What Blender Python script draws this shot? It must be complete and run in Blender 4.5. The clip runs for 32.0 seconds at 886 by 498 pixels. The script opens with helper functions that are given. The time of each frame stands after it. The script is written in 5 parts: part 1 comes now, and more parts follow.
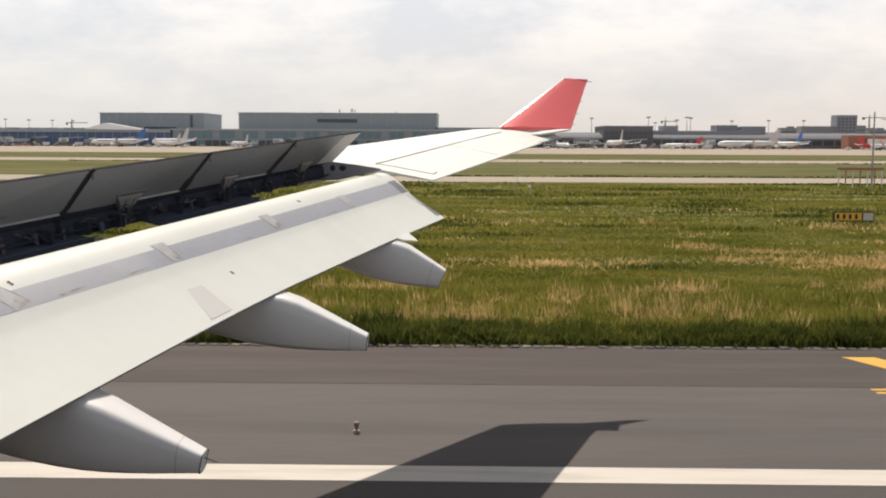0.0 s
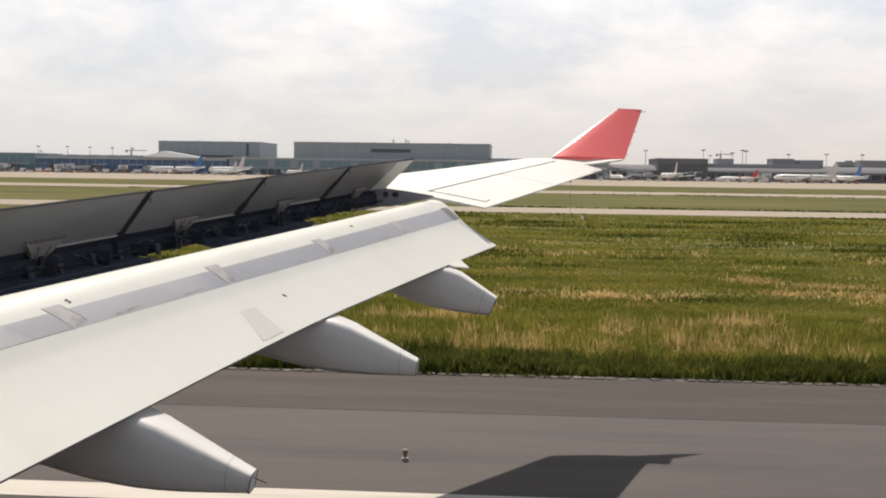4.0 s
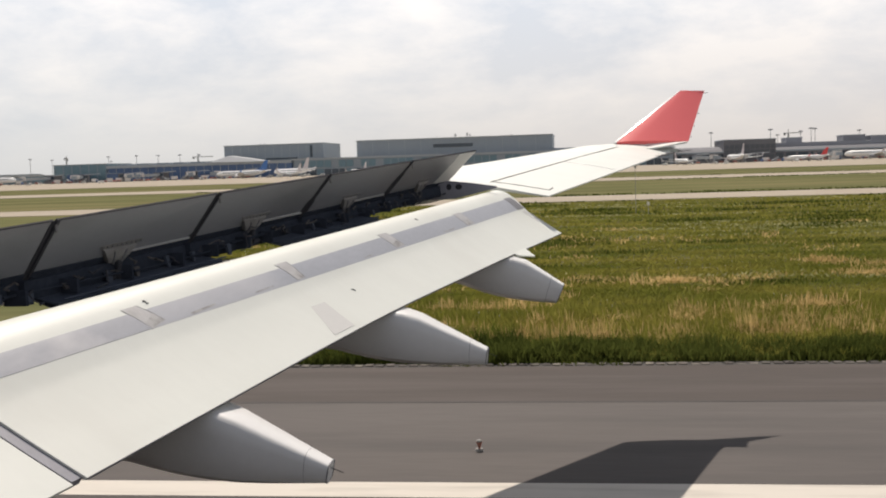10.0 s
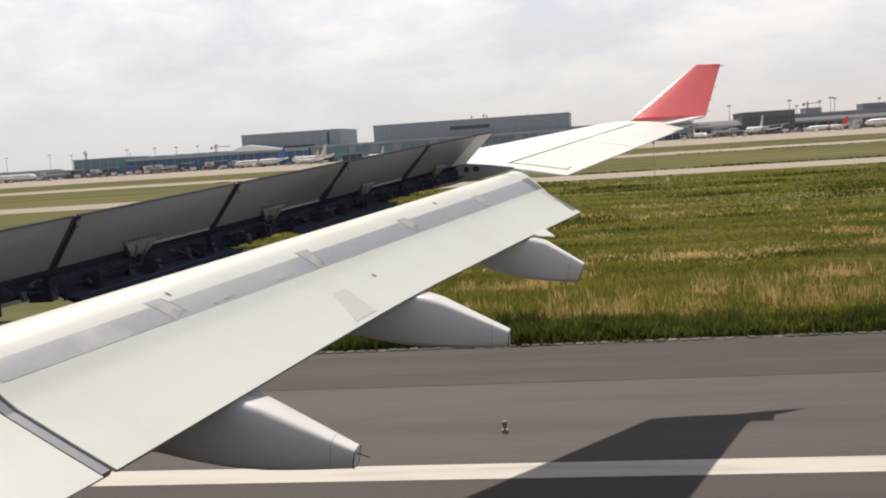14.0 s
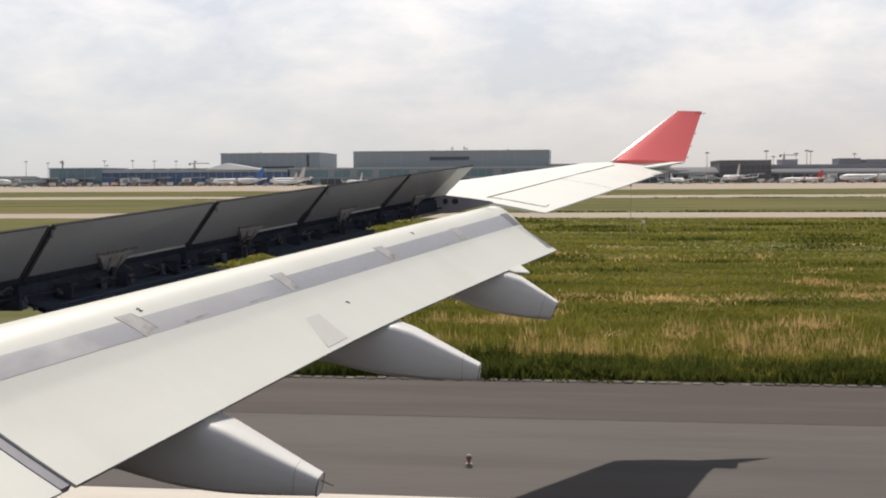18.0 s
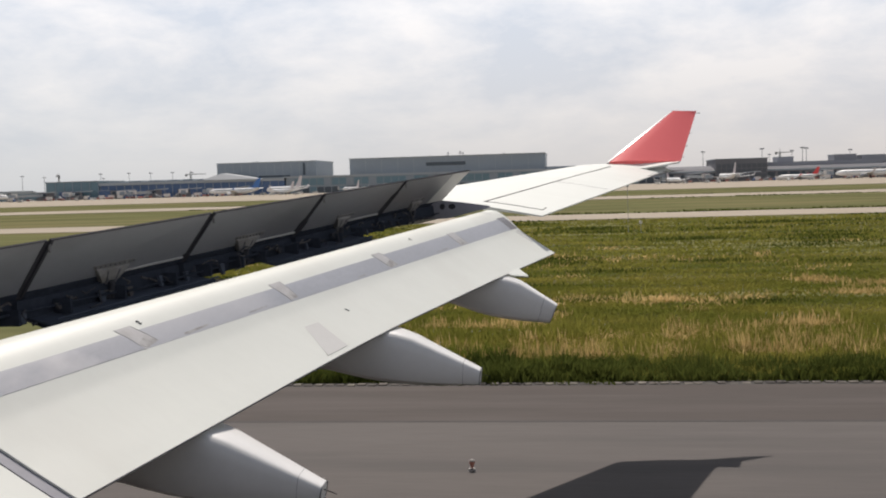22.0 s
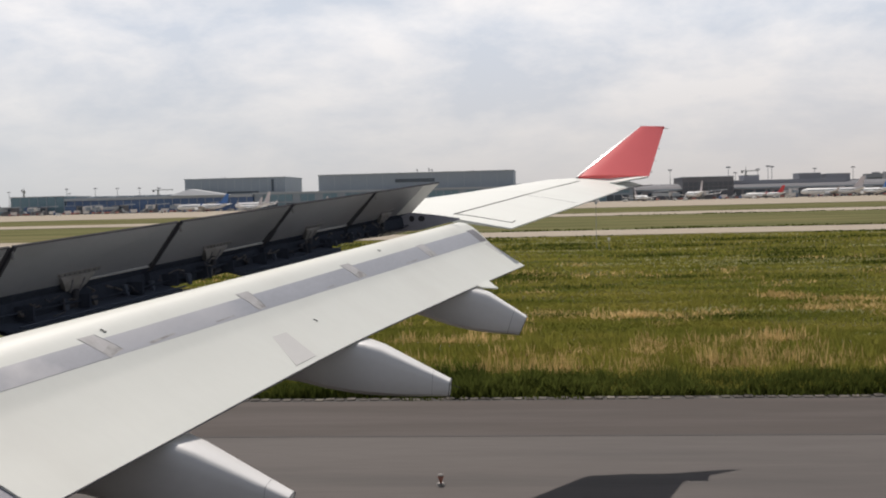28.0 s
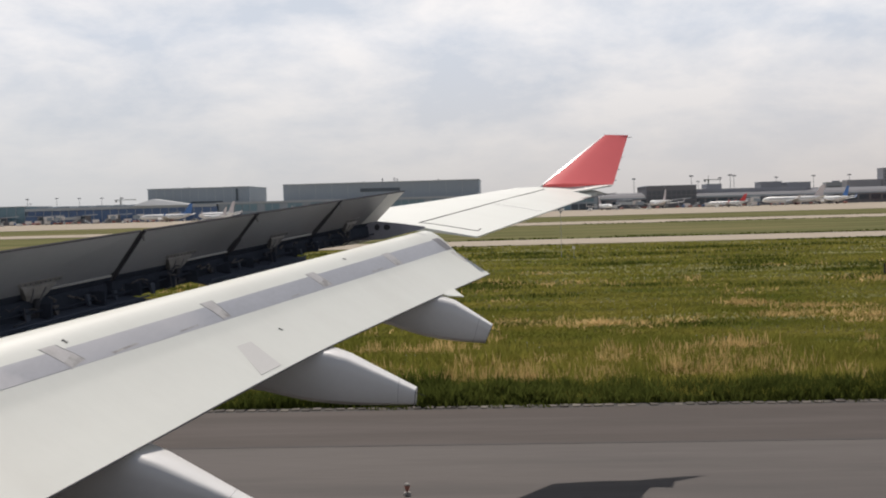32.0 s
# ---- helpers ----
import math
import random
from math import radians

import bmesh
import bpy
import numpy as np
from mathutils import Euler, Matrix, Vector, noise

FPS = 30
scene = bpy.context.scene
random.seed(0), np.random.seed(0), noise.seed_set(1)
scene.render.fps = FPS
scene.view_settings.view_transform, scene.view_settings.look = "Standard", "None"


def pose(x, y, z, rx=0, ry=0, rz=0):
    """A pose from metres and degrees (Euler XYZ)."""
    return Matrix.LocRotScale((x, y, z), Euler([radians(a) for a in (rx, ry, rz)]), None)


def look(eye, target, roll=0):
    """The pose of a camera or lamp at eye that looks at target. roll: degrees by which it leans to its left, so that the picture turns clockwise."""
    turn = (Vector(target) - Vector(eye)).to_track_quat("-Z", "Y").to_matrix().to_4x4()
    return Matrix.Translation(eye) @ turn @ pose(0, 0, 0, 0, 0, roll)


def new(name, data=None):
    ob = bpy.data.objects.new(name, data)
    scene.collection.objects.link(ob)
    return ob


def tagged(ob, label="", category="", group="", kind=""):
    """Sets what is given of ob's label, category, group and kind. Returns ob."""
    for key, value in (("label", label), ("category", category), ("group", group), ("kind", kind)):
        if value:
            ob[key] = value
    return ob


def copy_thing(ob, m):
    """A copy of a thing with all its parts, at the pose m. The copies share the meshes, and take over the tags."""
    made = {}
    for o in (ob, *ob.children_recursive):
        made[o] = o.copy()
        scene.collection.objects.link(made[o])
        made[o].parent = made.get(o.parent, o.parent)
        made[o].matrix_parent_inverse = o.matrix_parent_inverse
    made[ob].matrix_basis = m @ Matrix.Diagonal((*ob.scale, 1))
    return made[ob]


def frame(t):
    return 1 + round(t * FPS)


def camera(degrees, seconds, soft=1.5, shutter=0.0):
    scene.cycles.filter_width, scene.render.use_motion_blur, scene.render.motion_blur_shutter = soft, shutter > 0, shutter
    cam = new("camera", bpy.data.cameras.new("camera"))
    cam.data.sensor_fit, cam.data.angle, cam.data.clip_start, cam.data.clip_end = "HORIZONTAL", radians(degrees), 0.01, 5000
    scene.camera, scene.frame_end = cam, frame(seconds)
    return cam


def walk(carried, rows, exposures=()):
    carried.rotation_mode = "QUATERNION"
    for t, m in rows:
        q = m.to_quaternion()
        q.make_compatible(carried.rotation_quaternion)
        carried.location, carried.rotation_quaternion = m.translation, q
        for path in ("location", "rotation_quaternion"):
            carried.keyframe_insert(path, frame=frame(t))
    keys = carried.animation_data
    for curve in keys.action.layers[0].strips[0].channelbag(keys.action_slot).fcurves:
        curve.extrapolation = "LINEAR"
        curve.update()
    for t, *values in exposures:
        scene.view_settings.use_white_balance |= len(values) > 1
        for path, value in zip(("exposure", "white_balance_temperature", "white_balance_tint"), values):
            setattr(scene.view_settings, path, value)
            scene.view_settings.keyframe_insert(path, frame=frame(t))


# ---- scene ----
# x: aft along the fuselage, y: outboard from the cabin window, z: up from the runway
cam = camera(45.1, 32.0, soft=2.0)
# seconds, place, yaw, pitch, roll
PATH = [
    (0, -0.020, 0.085, 6.130, 1.01, -5.75, -0.24),
    (0.5, -0.020, 0.085, 6.130, 1.51, -5.58, -0.74),
    (1, -0.020, 0.085, 6.130, 2.53, -5.35, -0.74),
    (1.5, -0.020, 0.085, 6.130, 2.13, -4.84, -1.25),
    (2, -0.020, 0.085, 6.130, 1.06, -3.31, -0.47),
    (2.5, -0.020, 0.085, 6.128, 1.74, -3.99, -1.89),
    (3, -0.020, 0.085, 6.111, 1.46, -4.17, -0.90),
    (3.5, -0.020, 0.085, 6.094, 2.96, -4.00, -1.02),
    (5.5, -0.003, 0.043, 6.045, 4.81, -4.90, -0.40),
    (6, -0.003, 0.033, 6.040, 5.12, -4.61, -0.66),
    (6.5, -0.012, -0.040, 6.038, 5.99, -4.92, -0.26),
    (7, -0.012, -0.085, 6.037, 7.09, -5.83, 0.29),
    (7.5, -0.012, -0.077, 6.038, 7.48, -6.40, 0.37),
    (8, -0.012, -0.088, 6.040, 7.44, -5.91, 0.09),
    (8.5, -0.012, -0.040, 6.043, 7.28, -5.29, 0.64),
    (9, 0.008, -0.015, 6.045, 7.36, -5.23, 0.65),
    (9.5, 0.006, -0.018, 6.046, 7.23, -4.94, 0.87),
    (10, 0.003, -0.020, 6.047, 7.21, -4.46, 1.82),
    (10.5, 0.001, -0.021, 6.046, 6.71, -4.03, 2.81),
    (11, -0.001, -0.021, 6.045, 6.84, -3.81, 0.98),
    (11.5, -0.001, -0.022, 6.044, 7.19, -5.21, 1.54),
    (12, 0.001, -0.023, 6.045, 7.30, -5.31, 1.44),
    (12.5, 0.004, -0.025, 6.046, 7.64, -5.69, 1.91),
    (13, 0.008, -0.028, 6.048, 7.91, -5.79, 1.53),
    (13.5, 0.012, -0.031, 6.052, 8.01, -5.55, 2.59),
    (14, 0.015, -0.034, 6.056, 8.14, -5.35, 3.70),
    (14.5, 0.014, -0.037, 6.061, 7.86, -4.94, 3.36),
    (16.5, -0.009, -0.034, 6.073, 7.27, -4.67, 2.62),
    (17, -0.012, -0.032, 6.072, 7.66, -5.07, 2.56),
    (17.5, -0.012, -0.030, 6.070, 7.40, -4.14, 1.25),
    (18, -0.011, -0.029, 6.068, 7.00, -3.77, 0.34),
    (18.5, -0.010, -0.029, 6.067, 6.90, -3.78, 1.22),
    (19, -0.009, -0.029, 6.067, 7.22, -3.80, 1.48),
    (19.5, -0.009, -0.029, 6.067, 7.50, -3.83, 1.72),
    (20, -0.009, -0.030, 6.068, 7.22, -3.85, 2.11),
    (20.5, -0.008, -0.031, 6.069, 7.01, -3.81, 1.94),
    (21, -0.008, -0.031, 6.071, 7.18, -3.85, 2.10),
    (21.5, -0.008, -0.031, 6.072, 7.00, -3.71, 1.91),
    (22, -0.007, -0.030, 6.072, 6.82, -3.50, 1.66),
    (22.5, -0.007, -0.028, 6.072, 5.86, -2.83, 0.84),
    (23, -0.007, -0.026, 6.070, 6.05, -2.81, 1.25),
    (23.5, -0.007, -0.024, 6.067, 6.20, -2.81, 1.37),
    (24, -0.008, -0.020, 6.062, 5.63, -2.95, 1.21),
    (24.5, -0.010, -0.014, 6.054, 6.40, -3.00, 1.59),
    (26.5, -0.021, 0.016, 6.005, 5.41, -2.67, 1.15),
    (27, -0.022, 0.020, 5.999, 4.95, -2.70, 1.55),
    (27.5, -0.023, 0.023, 5.996, 5.59, -2.64, 1.46),
    (28, -0.024, 0.024, 5.994, 5.16, -2.64, 1.42),
    (28.5, -0.024, 0.025, 5.992, 5.36, -2.61, 1.31),
    (29, -0.025, 0.025, 5.991, 5.82, -2.67, 1.72),
    (29.5, -0.025, 0.025, 5.989, 4.38, -2.54, 1.33),
    (30, -0.024, 0.024, 5.987, 4.37, -2.54, 1.75),
    (30.5, -0.024, 0.024, 5.985, 4.54, -2.48, 1.47),
    (31, -0.024, 0.024, 5.983, 4.78, -2.44, 1.35),
    (31.5, -0.023, 0.024, 5.982, 3.85, -2.27, 1.30),
    (32, -0.023, 0.024, 5.981, 3.30, -2.19, 1.57),
]

walk(cam, [(t, pose(x, y, z, 90 + pitch, roll, yaw)) for t, x, y, z, yaw, pitch, roll in PATH],
     exposures=[(0, -0.02, 7050, 13), (2, -0.14, 7050, 13), (4, -0.06, 7000, 13), (10, -0.10, 6920, 13), (13, -0.08, 6900, 13), (15, -0.10, 6900, 13), (17, -0.15, 6900, 13), (20, -0.16, 6750, 13), (24, -0.25, 6700, 13), (32, -0.32, 6700, 13)])

# ---------------------------------------------------------------- light
SKY, CLOUD = 0.06, 21.3
SUN_WAY = Vector((-0.12, 0.655, 1.0)).normalized()
world = bpy.data.worlds.new("sky")
scene.world = world
world.use_nodes = True


def build_sky():
    nt = world.node_tree
    n, l = nt.nodes, nt.links
    n.clear()
    out = n.new("ShaderNodeOutputWorld")
    bg = n.new("ShaderNodeBackground")
    sky = n.new("ShaderNodeTexSky")
    sky.sky_type = "NISHITA"
    sky.sun_disc = False
    sky.sun_elevation = math.asin(SUN_WAY.z)
    sky.sun_rotation = math.atan2(SUN_WAY.x, SUN_WAY.y)
    sky.dust_density = 1.0
    sky.air_density = 1.0
    co = n.new("ShaderNodeTexCoord")
    sep = n.new("ShaderNodeSeparateXYZ")
    l.new(co.outputs["Generated"], sep.inputs[0])
    # a cloud deck: project the direction on a high flat layer
    zc = n.new("ShaderNodeMath"); zc.operation = "MAXIMUM"; zc.inputs[1].default_value = 0.0
    l.new(sep.outputs["Z"], zc.inputs[0])
    za = n.new("ShaderNodeMath"); za.operation = "ADD"; za.inputs[1].default_value = 0.34
    l.new(zc.outputs[0], za.inputs[0])
    dx = n.new("ShaderNodeMath"); dx.operation = "DIVIDE"
    dy = n.new("ShaderNodeMath"); dy.operation = "DIVIDE"
    l.new(sep.outputs["X"], dx.inputs[0]); l.new(za.outputs[0], dx.inputs[1])
    l.new(sep.outputs["Y"], dy.inputs[0]); l.new(za.outputs[0], dy.inputs[1])
    comb = n.new("ShaderNodeCombineXYZ")
    l.new(dx.outputs[0], comb.inputs["X"]); l.new(dy.outputs[0], comb.inputs["Y"])
    big = n.new("ShaderNodeTexNoise")
    big.inputs["Scale"].default_value = 2.5
    big.inputs["Detail"].default_value = 8.0
    big.inputs["Roughness"].default_value = 0.60
    big.inputs["Distortion"].default_value = 0.15
    l.new(comb.outputs[0], big.inputs["Vector"])
    ramp = n.new("ShaderNodeValToRGB")
    ramp.color_ramp.elements[0].position, ramp.color_ramp.elements[0].color = 0.38, (0.63, 0.70, 0.79, 1)
    ramp.color_ramp.elements[1].position, ramp.color_ramp.elements[1].color = 0.60, (0.92, 0.93, 0.94, 1)
    l.new(big.outputs["Fac"], ramp.inputs[0])
    # haze towards the horizon
    hz = n.new("ShaderNodeMapRange")
    hz.inputs["From Min"].default_value, hz.inputs["From Max"].default_value = 0.0, 0.16
    hz.inputs["To Min"].default_value, hz.inputs["To Max"].default_value = 1.0, 0.0
    l.new(sep.outputs["Z"], hz.inputs["Value"])
    haze = n.new("ShaderNodeMix"); haze.data_type = "RGBA"
    # the haze is warmer aft, where the air is dustier
    warm = n.new("ShaderNodeMapRange")
    warm.inputs["From Min"].default_value, warm.inputs["From Max"].default_value = -0.5, 0.35
    l.new(sep.outputs["X"], warm.inputs["Value"])
    dust = n.new("ShaderNodeMix"); dust.data_type = "RGBA"
    dust.inputs[6].default_value, dust.inputs[7].default_value = (0.565, 0.598, 0.618, 1), (0.592, 0.570, 0.555, 1)
    l.new(warm.outputs[0], dust.inputs[0])
    l.new(dust.outputs[2], haze.inputs[7])
    l.new(hz.outputs[0], haze.inputs[0]); l.new(ramp.outputs[0], haze.inputs[6])
    gain = n.new("ShaderNodeMix"); gain.data_type = "RGBA"; gain.blend_type = "MULTIPLY"
    gain.inputs[0].default_value = 1.0
    gain.inputs[7].default_value = (CLOUD, CLOUD, CLOUD, 1)
    l.new(haze.outputs[2], gain.inputs[6])
    deck = n.new("ShaderNodeMix"); deck.data_type = "RGBA"
    # cloud thinned overhead, out of view, to lower the ambient light
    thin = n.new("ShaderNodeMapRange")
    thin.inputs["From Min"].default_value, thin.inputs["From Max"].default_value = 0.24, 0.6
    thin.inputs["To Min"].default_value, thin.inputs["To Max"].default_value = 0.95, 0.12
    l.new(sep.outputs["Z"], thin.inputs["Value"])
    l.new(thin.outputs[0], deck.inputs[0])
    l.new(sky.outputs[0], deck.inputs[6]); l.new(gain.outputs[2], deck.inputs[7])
    bg.inputs["Strength"].default_value = SKY
    l.new(deck.outputs[2], bg.inputs["Color"])
    l.new(bg.outputs[0], out.inputs[0])



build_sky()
sun = new("sun", bpy.data.lights.new("sun", "SUN"))
sun.data.energy, sun.data.angle, sun.data.color = 4.95, radians(0.55), (1.0, 0.95, 0.88)
sun.matrix_world = look(SUN_WAY * 80, (0, 0, 0))


# ---------------------------------------------------------------- materials
def mat(name, colour, rough=0.6, metal=0.0, spread=0.12, scale=4.0, fine=60.0, bump=0.0, stain=None, stain_amount=0.0,
        stretch=(1, 1, 1), coat=0.0, per_piece=0.0, stain_scale=0.7, stain_from=0.48, stain_to=0.72, gloss=0.5):
    """Base colour with variation at two scales, an optional stain colour and fine relief; scales per metre."""
    m = bpy.data.materials.new(name)
    m.use_nodes = True
    nt = m.node_tree
    n, l = nt.nodes, nt.links
    b = n["Principled BSDF"]
    b.inputs["Roughness"].default_value, b.inputs["Metallic"].default_value = rough, metal
    b.inputs["Coat Weight"].default_value = coat
    b.inputs["Specular IOR Level"].default_value = gloss
    co = n.new("ShaderNodeNewGeometry")
    mp = n.new("ShaderNodeMapping")
    mp.inputs["Scale"].default_value = stretch
    l.new(co.outputs["Position"], mp.inputs["Vector"])
    def noise_at(s, detail=5.0):
        t = n.new("ShaderNodeTexNoise")
        t.inputs["Scale"].default_value, t.inputs["Detail"].default_value = s, detail
        l.new(mp.outputs[0], t.inputs["Vector"])
        return t.outputs["Fac"]
    def mixed(fac, a, c, kind="MIX"):
        x = n.new("ShaderNodeMix"); x.data_type = "RGBA"; x.blend_type = kind
        if isinstance(fac, float):
            x.inputs[0].default_value = fac
        else:
            l.new(fac, x.inputs[0])
        for sock, v in ((x.inputs[6], a), (x.inputs[7], c)):
            if isinstance(v, tuple):
                sock.default_value = v
            else:
                l.new(v, sock)
        return x.outputs[2]
    lo = tuple(max(0.0, c * (1 - spread)) for c in colour) + (1,)
    hi = tuple(min(1.0, c * (1 + spread)) for c in colour) + (1,)
    col = mixed(noise_at(scale), lo, hi)
    g = n.new("ShaderNodeMapRange")
    g.inputs["To Min"].default_value, g.inputs["To Max"].default_value = 1 - spread * 0.7, 1 + spread * 0.7
    l.new(noise_at(fine, 3.0), g.inputs["Value"])
    gr = n.new("ShaderNodeCombineColor")
    for i in range(3):
        l.new(g.outputs[0], gr.inputs[i])
    col = mixed(1.0, col, gr.outputs[0], "MULTIPLY")
    if stain:
        r = n.new("ShaderNodeMapRange")
        r.inputs["From Min"].default_value, r.inputs["From Max"].default_value = stain_from, stain_to
        r.inputs["To Max"].default_value = stain_amount
        l.new(noise_at(stain_scale, 7.0), r.inputs["Value"])
        col = mixed(r.outputs[0], col, tuple(stain) + (1,))
    if per_piece:
        oi = n.new("ShaderNodeObjectInfo")
        r = n.new("ShaderNodeMapRange")
        r.inputs["To Min"].default_value, r.inputs["To Max"].default_value = 1 - per_piece, 1 + per_piece
        l.new(oi.outputs["Random"], r.inputs["Value"])
        cc = n.new("ShaderNodeCombineColor")
        for i in range(3):
            l.new(r.outputs[0], cc.inputs[i])
        col = mixed(1.0, col, cc.outputs[0], "MULTIPLY")
    l.new(col, b.inputs["Base Color"])
    if bump:
        bp = n.new("ShaderNodeBump")
        bp.inputs["Strength"].default_value, bp.inputs["Distance"].default_value = min(1.0, bump), 0.02
        l.new(noise_at(fine, 4.0), bp.inputs["Height"])
        l.new(bp.outputs[0], b.inputs["Normal"])
    return m


WHITE = mat("white_wing_paint", (0.676, 0.696, 0.655), 0.46, gloss=0.25, spread=0.03, scale=1.2, fine=9, stain=(0.57, 0.57, 0.53), stain_amount=0.4, stain_scale=0.5, stretch=(0.6, 1.6, 1))
SILVER = mat("bare_metal_band", (0.385, 0.40, 0.435), 0.42, 0.1, spread=0.12, scale=2, fine=22, stain=(0.53, 0.53, 0.545), stain_amount=0.75, stain_scale=1.1, stretch=(1, 0.45, 1))
GREYPAINT = mat("grey_fairing_paint", (0.68, 0.68, 0.67), 0.34, gloss=0.6, spread=0.05, scale=2, fine=14, stain=(0.56, 0.56, 0.56), stain_amount=0.3)
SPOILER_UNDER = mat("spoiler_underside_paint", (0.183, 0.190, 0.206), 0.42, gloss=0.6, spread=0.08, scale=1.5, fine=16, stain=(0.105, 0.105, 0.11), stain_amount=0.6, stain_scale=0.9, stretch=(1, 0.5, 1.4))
# near black stands in for the bay's shade, lifted slightly for window haze
BAYSHADE = mat("bay_shade_black", (0.034, 0.040, 0.054), 0.85, spread=0.35, scale=3, fine=20, gloss=0.0)
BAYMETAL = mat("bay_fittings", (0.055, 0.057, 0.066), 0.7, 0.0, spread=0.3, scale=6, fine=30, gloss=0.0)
# black with a little window haze added to the colour
RUBBER = mat("black_seal", (0.042, 0.042, 0.048), 0.8, spread=0.2, gloss=0.05)
# unseen hull, darkened to cut the light it bounces onto the wing
HULLGREY = mat("low_bounce_hull_grey", (0.17, 0.172, 0.18), 0.4, spread=0.05, scale=0.8, fine=9)
RED = mat("red_winglet_paint", (1.0, 0.195, 0.195), 0.34, spread=0.03, scale=2, fine=20)
ASPHALT = mat("runway_asphalt", (0.047, 0.039, 0.035), 0.85, spread=0.22, scale=0.35, fine=38, bump=0.25, stain=(0.033, 0.028, 0.026), stain_amount=0.7, stain_scale=0.8, stretch=(0.10, 1, 1), stain_from=0.45, stain_to=0.72)
MARGIN = mat("runway_margin_asphalt", (0.068, 0.0575, 0.0525), 0.85, spread=0.24, scale=0.5, fine=7, bump=0.25, stain=(0.040, 0.034, 0.032), stain_amount=0.65, stain_scale=0.7, stretch=(0.14, 1, 1), stain_from=0.46, stain_to=0.68)
LAMPGREY = mat("lamp_grey_paint", (0.22, 0.21, 0.195), 0.6, spread=0.1, scale=8, fine=60)
SHOULDER = mat("shoulder_asphalt", (0.044, 0.033, 0.0275), 0.9, spread=0.26, scale=0.4, fine=8, bump=0.3, stain=(0.066, 0.053, 0.047), stain_amount=0.8, stain_scale=1.0, stretch=(0.09, 1, 1), stain_from=0.45, stain_to=0.65)
CONCRETE = mat("taxiway_concrete", (0.33, 0.285, 0.225), 0.85, spread=0.08, scale=0.05, fine=2.0, stain=(0.27, 0.23, 0.185), stain_amount=0.6, stain_scale=0.03, stretch=(0.4, 1, 1), gloss=0.1)
LINE = mat("runway_line_paint", (0.50, 0.465, 0.41), 0.7, spread=0.06, scale=1.0, fine=25, stain=(0.30, 0.27, 0.235), stain_amount=0.55, stain_scale=1.2, stretch=(0.3, 2, 1))
SOIL = mat("meadow_ground", (0.110, 0.114, 0.054), 0.95, spread=0.5, scale=0.09, fine=0.7, stain=(0.185, 0.160, 0.085), stain_amount=0.75, stain_scale=0.06, stretch=(0.22, 1, 1), gloss=0.0, stain_from=0.46, stain_to=0.66)
# terminal and pier claddings are paled: distance haze is mixed into the colour
TERMINAL = mat("blue_grey_cladding", (0.24, 0.28, 0.315), 0.5, spread=0.07, scale=0.02, fine=0.3)
GLASSWALL = mat("blue_curtain_wall", (0.06, 0.115, 0.235), 0.3, spread=0.2, scale=0.03, fine=0.2)
PIERGLASS = mat("dull_pier_glazing", (0.10, 0.108, 0.122), 0.4, spread=0.15, scale=0.05, fine=0.3, gloss=0.3)
PIERGREY = mat("grey_pier_cladding", (0.155, 0.158, 0.172), 0.75, spread=0.12, scale=0.02, fine=0.15, gloss=0.2)
TEALWALL = mat("teal_curtain_wall", (0.12, 0.205, 0.245), 0.35, spread=0.12, scale=0.03, fine=0.3)
ROOF = mat("pale_roof_metal", (0.34, 0.37, 0.39), 0.5, spread=0.05, scale=0.02, fine=0.4)

TARSEAM = mat("tar_seam", (0.04, 0.036, 0.034), 0.9, spread=0.3, scale=1, fine=12)
YELLOW = mat("yellow_marking_paint", (0.62, 0.33, 0.03), 0.75, spread=0.08, scale=1, fine=18, stain=(0.25, 0.17, 0.06), stain_amount=0.4, stain_scale=1.5)
RUBSTRIP = mat("rub_strip_metal", (0.47, 0.465, 0.465), 0.5, 0.1, spread=0.12, scale=9, fine=50, stain=(0.33, 0.32, 0.315), stain_amount=0.6, stain_scale=7)
WORNBAND = mat("worn_pale_band", (0.40, 0.41, 0.44), 0.45, 0.05, spread=0.10, scale=3, fine=30, stain=(0.60, 0.595, 0.60), stain_amount=0.9, stain_scale=2.2, stretch=(1, 0.6, 1))
LIPMETAL = mat("pale_lip_metal", (0.50, 0.50, 0.50), 0.4, 0.2, spread=0.15, scale=5, fine=30)
# paler copy of the spoiler grey, standing in for sunlight
SUNLITSPOILER = mat("sunlit_spoiler_end", (0.56, 0.56, 0.54), 0.55, spread=0.06, scale=2, fine=14)
HOSE = mat("bay_hose_brown", (0.062, 0.058, 0.058), 0.6, spread=0.3, scale=6, fine=30, gloss=0.2)
SCUFFDARK = mat("worn_dark_smudge", (0.30, 0.29, 0.285), 0.6, spread=0.3, scale=12, fine=60, stain=(0.46, 0.455, 0.45), stain_amount=0.9, stain_scale=9, stain_from=0.42, stain_to=0.58)
CABIN = mat("beige_cabin_plastic", (0.46, 0.43, 0.39), 0.6, spread=0.05, scale=6, fine=60)
PATCHGREY = mat("patch_grey_paint", (0.55, 0.55, 0.535), 0.5, spread=0.05, scale=3, fine=20)
ENDGREY = mat("end_plate_grey", (0.22, 0.22, 0.235), 0.5, spread=0.1, scale=4, fine=20)
EDGE = mat("edge_grey", (0.13, 0.13, 0.14), 0.6, spread=0.2, scale=4, fine=30)
RIBGREY = mat("blue_grey_primer", (0.20, 0.203, 0.24), 0.5, spread=0.15, scale=4, fine=25)
